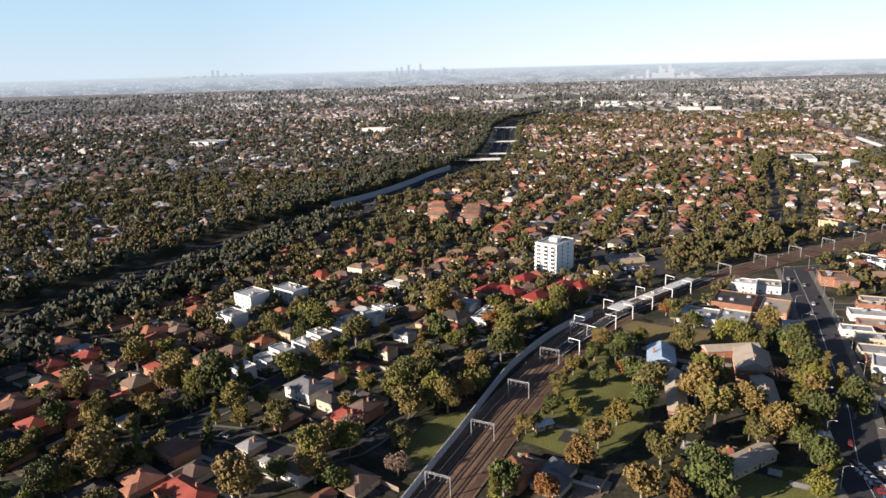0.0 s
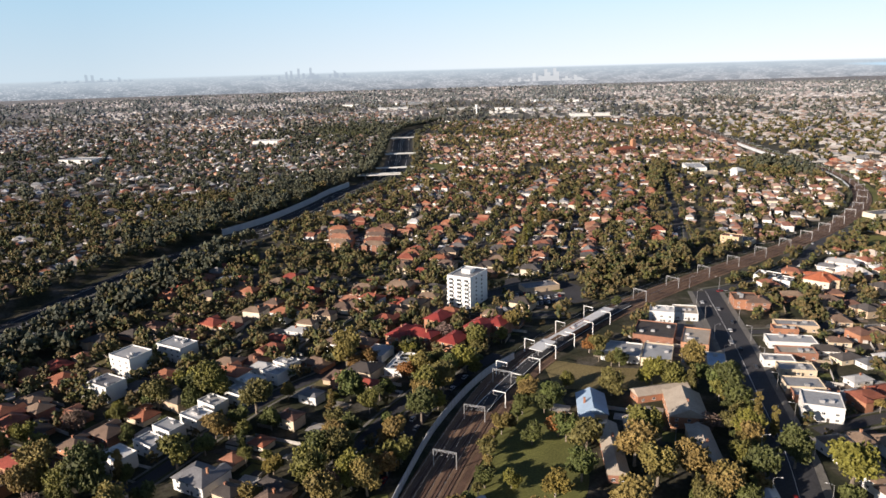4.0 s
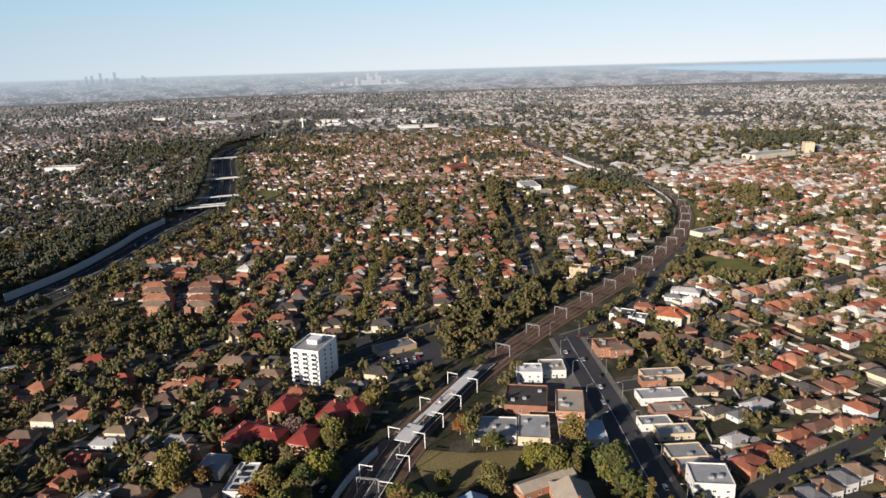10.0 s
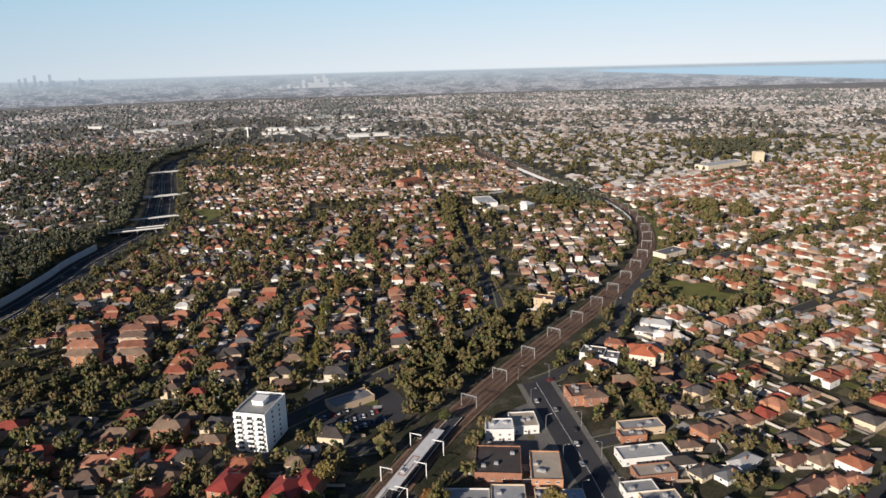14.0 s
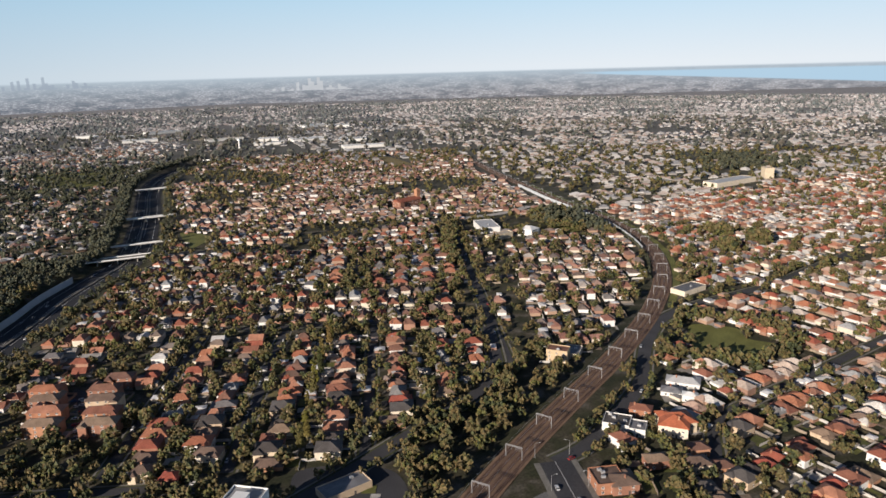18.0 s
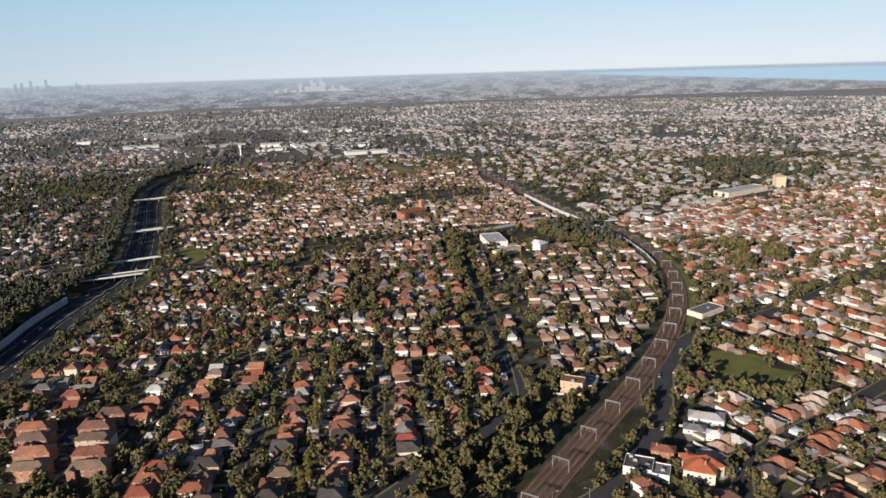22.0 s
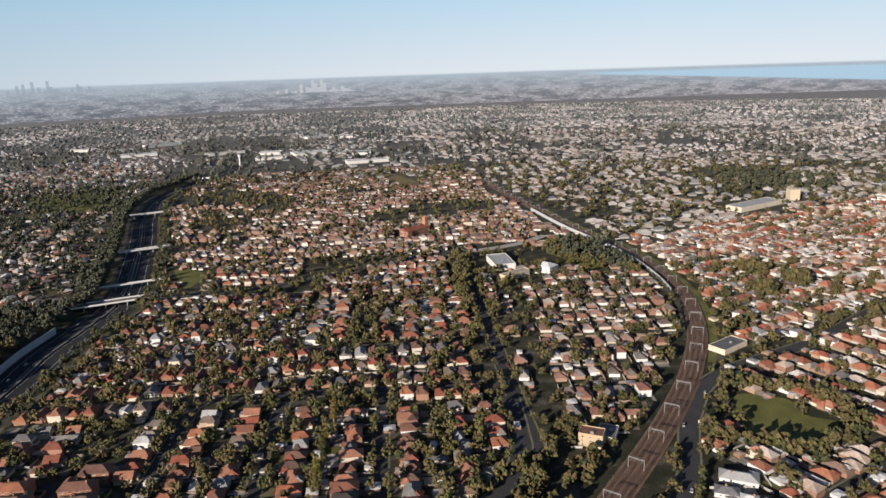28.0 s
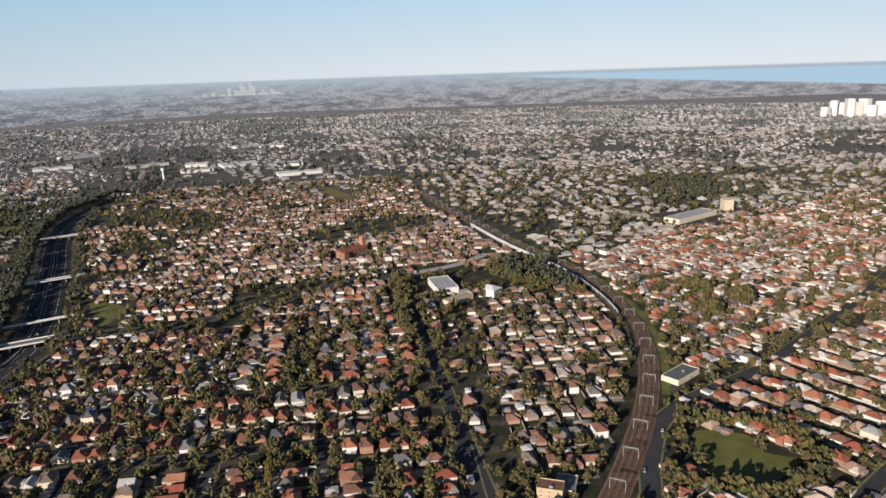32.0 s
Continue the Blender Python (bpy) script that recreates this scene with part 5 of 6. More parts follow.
ok = core & clear(p) & (p[:, 1] > 470) & ((p[:, 1] < 1300) | (quilt(p, 300) + rng.normal(0, 0.5, len(p)) > -0.35))
p1, t1 = split_near(p[ok], t[ok], (-200, 340, 470, 690))
order = np.argsort(np.hypot(p1[:, 0] - 150, p1[:, 1] - 640))
ROW_HOUSES = list(zip(p1[order[:130]], t1[order[:130]]))
BUILT.append(p1[order[:130]]), TURNS.append(t1[order[:130]])
p1, t1 = p1[order[130:]], t1[order[130:]]
far = p1 @ np.array([UV.x, UV.y]) > 1120
house_stuff("far_houses", p1[~far], t1[~far], M_FAR_T, "rows of suburban houses with terracotta roofs", 0.94, broad=0.93, turned=0.08)
house_stuff("far_houses", p1[far], t1[far], M_FAR_M, "rows of suburban houses with brown and red roofs beyond the church", 1.0, broad=1.0, turned=0.2)
# the near blocks by the first streets: loosely set
p, t = grid(38, -330, 120, 150, 560, 17.0, 34.0, 6.0, 1e6)
ok = (side_of(p, L_RAIL) < 0) & (side_of(p, L_MOTOR) > 0) & clear(p, 62, 30) & (p[:, 1] < 520)
p1, t1 = split_near(p[ok], t[ok], (-500, 500, 0, 600))
# pale-roofed quarter inside the bend of the railway
p, t = grid(118, 250, 720, 560, 1100, 14.5, 34.0, 0.0, 1e6)
uu, vv = p @ np.array([UV.x, UV.y]), p @ np.array([UV.y, -UV.x])
ok = (side_of(p, L_RAIL) < 0) & (vv > 44) & clear(p) & (uu < 1090)
house_stuff("far_houses", p[ok], t[ok], M_FAR_M, "suburban houses with pale and mixed roofs inside the railway bend", 0.95, broad=0.95)
# right of the railway: streets at 86 degrees
p, t = grid(86, 150, 1500, 160, 1000, 11.4, 33.0, 10.0, 420)
ok = (side_of(p, L_RAIL) > 0) & clear(p) & in_view(p, 2000) & (p[:, 0] > 225)
p, t, other = p[ok], t[ok], (p[ok][:, 0] > 495) & (p[ok][:, 0] < 760) & (p[ok][:, 1] > 470) & (p[ok][:, 1] < 625)
p2, t2 = grid(-3, 495, 760, 470, 625, 11.0, 27.0, 4.0, 1e6, 0.6)
ok = clear(p2) & (side_of(p2, L_RAIL) > 0)
house_stuff("far_houses", p2[ok], t2[ok] + np.pi / 2, M_FAR_R, "long rows of brick houses with red and pale roofs by the park", 0.92, broad=0.95, turned=0.0)
p1, t1 = split_near(p[~other], t[~other], (225, 420, 230, 470))
house_stuff("far_houses", p1, t1, M_FAR_R, "rows of suburban houses with terracotta and pale roofs beyond the railway", 0.98, broad=0.92, turned=0.06)


def patchwork(x0, x1, y0, y1, cell, lot, deep, thin):
    """Places of houses in a patchwork of quarters, each with its own direction."""
    seeds = np.c_[rng.uniform(x0, x1, 60), rng.uniform(y0, y1, 60)]
    kind = rng.integers(0, 5, 60)
    ps, ts = [], []
    for k, ang in enumerate((12, 24, 52, 86, -20)):
        p, t = grid(ang, x0, x1, y0, y1, lot, deep, 13.0 * k, 230, 2.6)
        own = np.concatenate([kind[((p[i:i + 3000, None] - seeds[None]) ** 2).sum(-1).argmin(1)] for i in range(0, len(p), 3000)])
        keep = (own == k) & (rng.random(len(p)) < thin)
        ps.append(p[keep]), ts.append(t[keep])
    return np.concatenate(ps), np.concatenate(ts)


p, t = patchwork(-1700, 250, 150, 2600, 300, 15, 37, 0.85)
ok = (side_of(p, L_MOTOR) < 0) & clear(p, 60) & in_view(p, 2700)
house_stuff("far_houses", p[ok], t[ok], M_FAR_G, "suburban houses with grey and white roofs beyond the motorway")
p, t = patchwork(480, 4700, 300, 4300, 300, 15, 36, 0.8)
ok = (side_of(p, L_RAIL) > 0) & (quilt(p, 420) + rng.normal(0, 0.6, len(p)) > -0.8) & clear(p) & in_view(p, 4950) & (np.hypot(p[:, 0], p[:, 1]) > 1100) & ~((p[:, 0] < 1500) & (p[:, 1] < 1000))
p, t = p[ok], t[ok]
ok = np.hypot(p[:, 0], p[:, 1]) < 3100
house_stuff("far_houses", p[ok], t[ok], M_HAZED_R, "distant suburban houses, terracotta and pale roofs greyed by painted haze", 1.15, True, M_HAZED_WALL)
house_stuff("far_houses", p[~ok], t[~ok], M_HAZE_PALE, "outermost suburban houses towards the bay, paled by painted haze", 1.15, True, M_HAZE_PALE)
p, t = patchwork(-2600, 3600, 1700, 5000, 400, 17, 38, 0.66)
ok = in_view(p, 5000) & clear(p) & (side_of(p, L_RAIL) < 0) & (np.hypot(p[:, 0] - 40, p[:, 1] - 150) > 1700) & (quilt(p, 520) + rng.normal(0, 0.6, len(p)) > -0.2)
p, t = p[ok], t[ok]
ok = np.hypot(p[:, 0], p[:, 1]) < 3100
house_stuff("far_houses", p[ok], t[ok], M_HAZED_G, "distant suburban houses with roofs greyed by painted haze", 1.2, True, M_HAZED_WALL)
house_stuff("far_houses", p[~ok], t[~ok], M_HAZE_PALE, "outermost suburban houses towards the city, paled by painted haze", 1.2, True, M_HAZE_PALE)

# one by one: a few kinds of house, copied
near_p, near_t = np.concatenate(near_p), np.concatenate(near_t)
BUILT.append(near_p), TURNS.append(near_t)
kinds = {}
pick = random.Random(8)
SORTS = [('terra', 'cream', 17.6, 13.1, 3.2), ('terra', 'brick', 20.0, 12.5, 3.2), ('terra', 'cream', 16.5, 14.2, 3.2), ('brown', 'cream', 17.6, 13.1, 3.2), ('terra', 'white', 18.8, 13.1, 5.7), ('red', 'brick', 17.6, 13.1, 3.2), ('brown', 'brick', 18.8, 11.9, 3.2), ('dark', 'cream', 17.6, 14.2, 5.7), ('dark', 'brick', 16.5, 13.1, 3.2), ('terra', 'brick', 16.5, 13.1, 5.7)]
order = np.argsort(np.hypot(near_p[:, 0] - 60, near_p[:, 1] - 200))
for k in order[:180]:
    s = pick.randrange(len(SORTS))
    m = pose(near_p[k, 0], near_p[k, 1], 0, 0, 0, math.degrees(near_t[k]) + pick.choice((0, 180)) + pick.uniform(-3, 3))
    if near_p[k, 0] > 225:
        m = m @ Matrix.Diagonal((0.84, 0.84, 0.92, 1))
    if s not in kinds:
        r, w_, ww, dd, hh = SORTS[s]
        n0 = len(OCC)
        kinds[s] = house(near_p[k, 0], near_p[k, 1], ww, dd, hh, 0, r, w_)
        kinds[s].matrix_world = m
        kinds[s]["group"] = "houses along the streets"
        del OCC[n0:]
    else:
        copy_thing(kinds[s], m).matrix_basis = m
rest_k = order[180:]
if len(rest_k):
    house_stuff("far_houses", near_p[rest_k], near_t[rest_k], M_FAR_T, "rows of suburban houses with terracotta roofs in gardens")

# the nearest houses of the rows, each with its wing and lean-to
ROW_KINDS = []
for w, d, h, side, gable in ((14.5, 10.0, 3.1, 1, False), (16.0, 9.6, 3.1, -1, False), (13.0, 10.5, 3.2, 1, True), (15.0, 9.4, 5.7, -1, False), (17.0, 10.2, 3.1, 1, True), (12.0, 9.6, 3.1, -1, False)):
    wg, rg, e = Geo().box(-w / 2, w / 2, -d / 2, d / 2, -0.3, h), Geo(), 0.5
    y0, y1 = sorted((side * d * 0.3, side * (d / 2 + 1.6)))
    wg.box(w * 0.06, w * 0.44, y0, y1, -0.3, h - 0.05)
    wg.box(-w / 2 - 3.4, -w / 2, -d * 0.3, d * 0.25, -0.3, 2.6)
    rg.hip(-w / 2 - e, w / 2 + e, -d / 2 - e, d / 2 + e, h - 0.12, 0.55, gable=gable)
    rg.hip(w * 0.06 - e, w * 0.44 + e, min(y0, y1 - d * 0.4) if side > 0 else y0 - e, y1 + e if side > 0 else max(y1, y0 + d * 0.4), h - 0.16, 0.55, gable=True)
    lean = Geo().box(-w / 2 - 3.7, -w / 2 - 0.06, -d * 0.33, d * 0.28, 2.6, 2.78)
    ROW_KINDS.append((wg.mesh("house", M_WALL), rg.mesh("roof", M_ROOF_T), rg.mesh("roof", M_ROOF_G), lean.mesh("veranda_roof", M_ROOF_G), "two-storey" if h > 5 else "single-storey"))
for q, turn in ROW_HOUSES:
    k = pick.randrange(len(ROW_KINDS))
    wall_me, red_me, grey_me, lean_me, size = ROW_KINDS[k]
    red = pick.random() < 0.78
    o = tagged(new("house", wall_me), f"{size} suburban house with a {'terracotta tiled' if red else 'grey'} roof and lean-to", "house", "houses along the streets")
    o.matrix_world = pose(q[0], q[1], 0, 0, 0, math.degrees(turn) + pick.choice((0, 180)) + pick.uniform(-3, 3)) @ Matrix.Diagonal((pick.uniform(0.76, 0.92), pick.uniform(0.84, 0.94), 0.95, 1))
    for nm, me in (("roof", red_me if red else grey_me), ("veranda_roof", lean_me)):
        r = new(nm, me)
        r.parent = o

# ---- yards: lawns, paving, drives and fences round the houses ----
own = [(x, y) for x, y, r in OCC if r < 14]
yp = np.concatenate(BUILT + [np.array(own)])
yt = np.concatenate(TURNS + [np.full(len(own), radians(-30))])
near = np.hypot(yp[:, 0] - 100, yp[:, 1] - 300) < 1300
yp, yt = yp[near], yt[near]
n = len(yp)
ex, ey = np.c_[np.cos(yt), np.sin(yt)], np.c_[-np.sin(yt), np.cos(yt)]
QV, QF = np.array([(-.5, -.5, 0), (.5, -.5, 0), (.5, .5, 0), (-.5, .5, 0)], float), np.array([(0, 1, 2, 3)])
vs, fs, k = [], [], 0
for along, across, w, d in ((14, 0, 9, 9), (-13, 1, 8, 8), (9, 4.5, 10, 2.6), (17, -3, 5, 5)):
    q = yp + ex * (along + rng.normal(0, 1.5, (n, 1))) + ey * (across + rng.normal(0, 1, (n, 1)))
    ok = (far_from(q, L_RAIL) > 16) & (far_from(q, L_MOTOR) > 40) & (far_from(q, L_MAIN) > 17) & (rng.random(n) < 0.8)
    for line, wd in L_STREET:
        ok &= far_from(q, line) > wd + 5
    m = ok.sum()
    v, f = repeat(QV, QF, np.c_[q[ok], rng.uniform(0.03, 0.3, m)], np.c_[w * rng.uniform(0.7, 1.3, m), d * rng.uniform(0.7, 1.2, m), np.ones(m)], yt[ok])
    vs.append(v), fs.append(f + k)
    k += len(v)
tagged(new("yards", arrays_mesh("yards", np.concatenate(vs), np.concatenate(fs), [M_YARD])), "lawns, paving and drives round the houses", "yards", kind="stuff")
vs, fs, k = [], [], 0
for sx, sy, w, d in ((4, 6.2, 24, 0.12), (17, 0, 0.12, 12.0), (-11, -6.2, 8, 0.12)):
    q = yp + ex * sx + ey * sy
    ok = (far_from(q, L_RAIL) > 22) & (far_from(q, L_MOTOR) > 45) & (far_from(q, L_MAIN) > 22) & (rng.random(n) < 0.7)
    for line, wd in L_STREET:
        ok &= far_from(q, line) > wd + 12
    m = ok.sum()
    v, f = repeat(HV, np.concatenate([HF, [[4, 5, 6, 7]]]), np.c_[q[ok], np.full(m, -0.1)], np.c_[np.full(m, w), np.full(m, d), rng.uniform(1.7, 2.1, m)], yt[ok])
    vs.append(v), fs.append(f + k)
    k += len(v)
tagged(new("garden_fences", arrays_mesh("garden_fences", np.concatenate(vs), np.concatenate(fs), [M_FENCE])), "timber and metal fences between the gardens", "fences", kind="stuff")

# ---- trees ----
OV = np.array([(1, 0, 0), (-1, 0, 0), (0, 1, 0), (0, -1, 0), (0, 0, 1), (0, 0, -1)], float)
OF = np.array([(0, 2, 4), (2, 1, 4), (1, 3, 4), (3, 0, 4), (2, 0, 5), (1, 2, 5), (3, 1, 5), (0, 3, 5)])


def tree_kind(height, radius, lobes, clumps, leaf, label, tall=False, clump=0.17):
    """A tree: a forked trunk and a crown of many leaf clumps gathered into lobes."""
    root = thing("tree", label, "tree", "garden and street trees")
    g = Geo().tube((0, 0, -0.3), (0.1, 0.05, height * 0.38), 0.035 * height, 0.024 * height, 7)
    heads = []
    for k in range(lobes):
        a = 2.4 * k + rng.uniform(-0.3, 0.3)
        f = (k + 0.5) / lobes
        rr = radius * (0.62 if not tall else 0.3) * math.sqrt(f) * rng.uniform(0.8, 1.15)
        zz = height * (rng.uniform(0.36, 0.8) if not tall else 0.2 + 0.7 * f)
        heads.append((rr * math.cos(a), rr * math.sin(a), zz, radius * rng.uniform(0.42, 0.62) * (1 if not tall else 1.25 - 0.7 * f)))
        g.tube((0.1, 0.05, height * 0.36), (heads[-1][0] * 0.8, heads[-1][1] * 0.8, zz * 0.95), 0.015 * height, 0.005 * height, 5)
    part("trunk", g, M_BARK, root)
    place, size = [], []
    for x, y, z, r in heads:
        if leaf is not M_BARE:
            place.append(np.array([[x, y, z]])), size.append(np.full((1, 3), r * 0.72))
        clumps_ = int(clumps * 9)
        d = rng.normal(size=(clumps_, 3))
        d /= np.linalg.norm(d, axis=1)[:, None]
        d[:, 2] *= 0.8
        place.append(np.array([x, y, z]) + d * r * rng.uniform(0.55, 1.12, (clumps_, 1)))
        size.append(r * rng.uniform(0.45, 1.5, (clumps_, 3)) * clump * 0.88)
    place, size = np.concatenate(place), np.concatenate(size)
    v, f = repeat(OV, OF, place, size, rng.uniform(0, 6, len(place)))
    v += rng.normal(0, 0.14, v.shape)
    ob = new("crown", arrays_mesh("crown", v, f, [leaf]))
    ob.parent = root
    return root


TREES = [
    tree_kind(12, 5.2, 8, 15, M_LEAF, "spreading olive-green gum tree with a broken crown"),
    tree_kind(9, 4.0, 6, 15, M_LEAF, "rounded dark green garden tree"),
    tree_kind(16, 6.6, 10, 14, M_LEAF, "tall spreading eucalypt with a lumpy crown"),
    tree_kind(7, 3.0, 5, 14, M_LEAF, "small bushy green garden tree"),
    tree_kind(13, 2.6, 8, 13, M_LEAF, "tall narrow dark cypress-like tree", True),
    tree_kind(10, 4.6, 7, 15, M_RUST, "autumn tree with rust-brown leaves"),
    tree_kind(9, 4.6, 8, 16, M_BARE, "leafless grey-brown winter tree", clump=0.09),
    tree_kind(19, 7.4, 11, 15, M_LEAF, "very tall old eucalypt with an open crown"),
]
used = set()
TREE_SPOTS = []


def tree(kind, x, y, scale=1.0):
    m = pose(x, y, 0, 0, 0, pick.uniform(0, 360)) @ Matrix.Diagonal((scale, scale, scale * pick.uniform(0.9, 1.15), 1))
    TREE_SPOTS.append((x, y))
    if kind not in used:
        used.add(kind)
        TREES[kind].matrix_world = m
        return
    o = copy_thing(TREES[kind], m)
    o.matrix_basis = m


# trees that stand out
for x, y, k, s in ((89, 301, 0, 1.1), (110, 277, 7, 1.1), (94, 245, 7, 1.0), (107, 352, 1, 1.0), (125, 338, 2, 0.9), (119, 287, 7, 1.1), (158, 338, 2, 0.9), (174, 325, 2, 0.9), (166, 285, 2, 1.0)):
    tree(k, x, y, s)
for x, y, k, s in ((172, 262, 7, 0.9), (134, 250, 2, 1.0), (87, 327, 0, 0.9), (95, 292, 2, 1.0), (123, 244, 0, 1.0), (113, 262, 7, 1.1), (128, 262, 7, 1.0), (-15, 285, 6, 1.4), (-40, 258, 6, 1.3), (-52, 238, 7, 0.9), (54, 424, 6, 1.5)):
    tree(k, x, y, s)
for x, y, k, s in ((-20, 305, 7, 0.9), (5, 345, 0, 1.0), (-5, 325, 0, 1.0), (178, 458, 1, 0.9), (165, 333, 4, 1.3), (150, 345, 2, 1.0), (180, 300, 4, 1.2), (178, 285, 4, 1.2), (171, 310, 4, 1.3)):
    tree(k, x, y, s)
for s in range(262, 440, 17):
    x, y, a = at_line(L_RAIL, s, -29 + 3 * math.sin(1.7 * s))
    tree((0, 2, 1, 7)[s // 17 % 4], x, y, 0.85)
for s in range(48, 190, 6):
    x, y, a = at_line(L_MAIN, s, -16.5 + 3.5 * math.sin(2.3 * s))
    tree((4, 1, 2, 3, 0)[s % 5], x, y, 0.8 + 0.25 * math.sin(s) ** 2)
for s in range(250, 372, 7):
    x, y, a = at_line(L_RAIL, s, 16.5 + 3 * math.sin(s))
    tree((1, 3, 0)[s % 3], x, y, 0.85)


for u_ in range(560, 745, 15):
    x, y = uv(u_ + pick.uniform(-4, 4), -108 + pick.uniform(-3, 3))
    tree(4, x, y, pick.uniform(0.9, 1.5))


def keep_trees(p, gap=6.5):
    """Where trees may stand: off roads, rails, roofs and open lawns."""
    ok = (far_from(p, L_MOTOR) > 28) & (far_from(p, L_RAIL) > 17) & (far_from(p, L_MAIN) > 15) & (far_from(p, plat_line) > 14)
    ok &= far_from(p, CHURCH_ROAD) > 20
    ok &= (far_from(p, L_RAIL[len(L_RAIL) * 6 // 10:]) > 48) | (side_of(p, L_RAIL) > 0)
    for line, w in L_STREET:
        ok &= far_from(p, line) > w + 0.5
    for x, y, r in OCC:
        ok &= np.hypot(p[:, 0] - x, p[:, 1] - y) > r * 0.95 + 2.2
    for ring in LAWNS[:1] + LAWNS[2:]:
        ok &= ~inside(p, ring)
    h = np.concatenate(BUILT)
    cells = set()
    for dx in (-1, 0, 1):
        for dy in (-1, 0, 1):
            cells |= set(map(tuple, (np.floor(h / 3.2).astype(int) + (dx, dy))))
    free = np.array([tuple(c) not in cells for c in np.floor(p / 3.2).astype(int)])
    return ok & free


def scatter(n, x0, x1, y0, y1):
    return np.c_[rng.uniform(x0, x1, n), rng.uniform(y0, y1, n)]


def tree_stuff(name, p, size, clumps, label, tv=OV, tf=OF, grow=1.0, leaf=M_LEAF_FAR):
    r = np.repeat(size, clumps)
    q = np.repeat(np.c_[p, curve(p[:, 0], p[:, 1])], clumps, 0)
    m = len(q)
    a, el, rad = rng.uniform(0, 2 * np.pi, m), rng.uniform(-0.7, 1, m), np.sqrt(rng.uniform(0.04, 0.75, m))
    rad = rad * (1 - 0.35 * np.clip(el, 0, 1) ** 2)
    q = q + np.c_[np.cos(a) * rad * r, np.sin(a) * rad * r, r * (1.15 + el * 0.75)]
    s = r[:, None] * rng.uniform(0.6, 1.35, (m, 3)) * (1.12 * grow / clumps ** 0.42)
    v, f = repeat(tv, tf, q, s, rng.uniform(0, 3, m))
    v += rng.normal(0, 0.09, v.shape) * np.repeat(r, len(tv))[:, None] * (2.2 / clumps ** 0.5)
    ob = new(name, arrays_mesh(name, v, f, [leaf]))
    return tagged(ob, label, "trees", kind="stuff")


c = scatter(1350, -260, 330, 205, 560)
c = c[keep_trees(c) & (side_of(c, L_MOTOR) > 0)]
c = c[~((c[:, 0] > 184) & (c[:, 0] < 300) & (c[:, 1] > 225) & (c[:, 1] < 292)) | (rng.random(len(c)) < 0.12)]
c = c[~((c[:, 0] > 25) & (c[:, 0] < 150) & (c[:, 1] > 215) & (c[:, 1] < 350)) | (rng.random(len(c)) < 0.42)]
order = np.argsort(np.hypot(c[:, 0] - 30, c[:, 1] - 120))
for k in order[:240]:
    tree(pick.choice((0, 0, 1, 1, 2, 3, 3, 4, 5, 0, 7, 1, 6)), c[k, 0], c[k, 1], pick.uniform(0.8, 1.3))
near_rest = c[order[240:]]
c = scatter(320, -190, 75, 380, 660)
c = c[keep_trees(c) & (side_of(c, L_MOTOR) > 0)]
tree_stuff("garden_trees", c, rng.uniform(2.8, 5.6, len(c)), 30, "dense dark garden trees among the houses")
c = scatter(12000, -500, 900, 330, 1000)
mid = (side_of(c, L_RAIL) < 0) & (side_of(c, L_MOTOR) > 0) & (c[:, 1] > 470)
c = c[keep_trees(c) & (rng.random(len(c)) < np.where(mid, np.where((c @ np.array([UV.y, -UV.x]) > -45) & (c @ np.array([UV.x, UV.y]) < 715), 0.95, np.where(c @ np.array([UV.y, -UV.x]) > 40, 0.36, np.where(c @ np.array([UV.y, -UV.x]) < -120, 0.58, 0.46))), np.where(side_of(c, L_RAIL) < 0, 0.8, 0.36))) & in_view(c, 1150) & ((c[:, 1] > 560) | ((c[:, 1] > 470) & (c[:, 0] > 120)) | (c[:, 0] > 330) | (c[:, 0] < -260))]
c = np.concatenate([near_rest, c])
tree_stuff("suburban_trees", c, rng.uniform(2.4, 5.8, len(c)) * rng.uniform(0.75, 1.15, len(c)), 24, "dark green and olive garden trees between the houses")
c = scatter(23000, -1200, 2400, 300, 2100)
d = np.hypot(c[:, 0] - 40, c[:, 1] + 60)
c = c[(d < 2100) & ~((c[:, 0] > -500) & (c[:, 0] < 900) & (c[:, 1] < 1000)) & in_view(c, 2200)]
c = c[keep_trees(c)]
c = c[np.where(side_of(c, L_MOTOR) < 0, rng.random(len(c)) < np.where(c[:, 1] < 1000, 0.26, 0.85), rng.random(len(c)) < np.where(side_of(c, L_RAIL) < 0, 0.75, 0.6))]
west = side_of(c, L_MOTOR) < 0
tree_stuff("suburban_trees", c[~west], rng.uniform(2.8, 5.6, (~west).sum()), 5, "olive garden trees among the houses further out")
tree_stuff("suburban_trees", c[west], rng.uniform(2.8, 5.6, west.sum()), 5, "trees beyond the motorway with shade put into their leaf colour", leaf=M_LEAF_SHADE)
c = scatter(900, -1100, 60, 420, 1700)
c = c[(side_of(c, L_MOTOR) < 0) & in_view(c, 1900) & keep_trees(c)]
tree_stuff("suburban_trees", c, rng.uniform(3.2, 6.0, len(c)), 6, "dark trees among the houses beyond the motorway", leaf=M_LEAF_SHADE)
c = scatter(23000, -2600, 4500, 700, 4800)
c = c[in_view(c, 4900) & (quilt(c, 480) + rng.normal(0, 0.7, len(c)) < 0.35) & (np.hypot(c[:, 0] - 40, c[:, 1] + 60) > 2050)]
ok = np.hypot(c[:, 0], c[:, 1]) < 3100
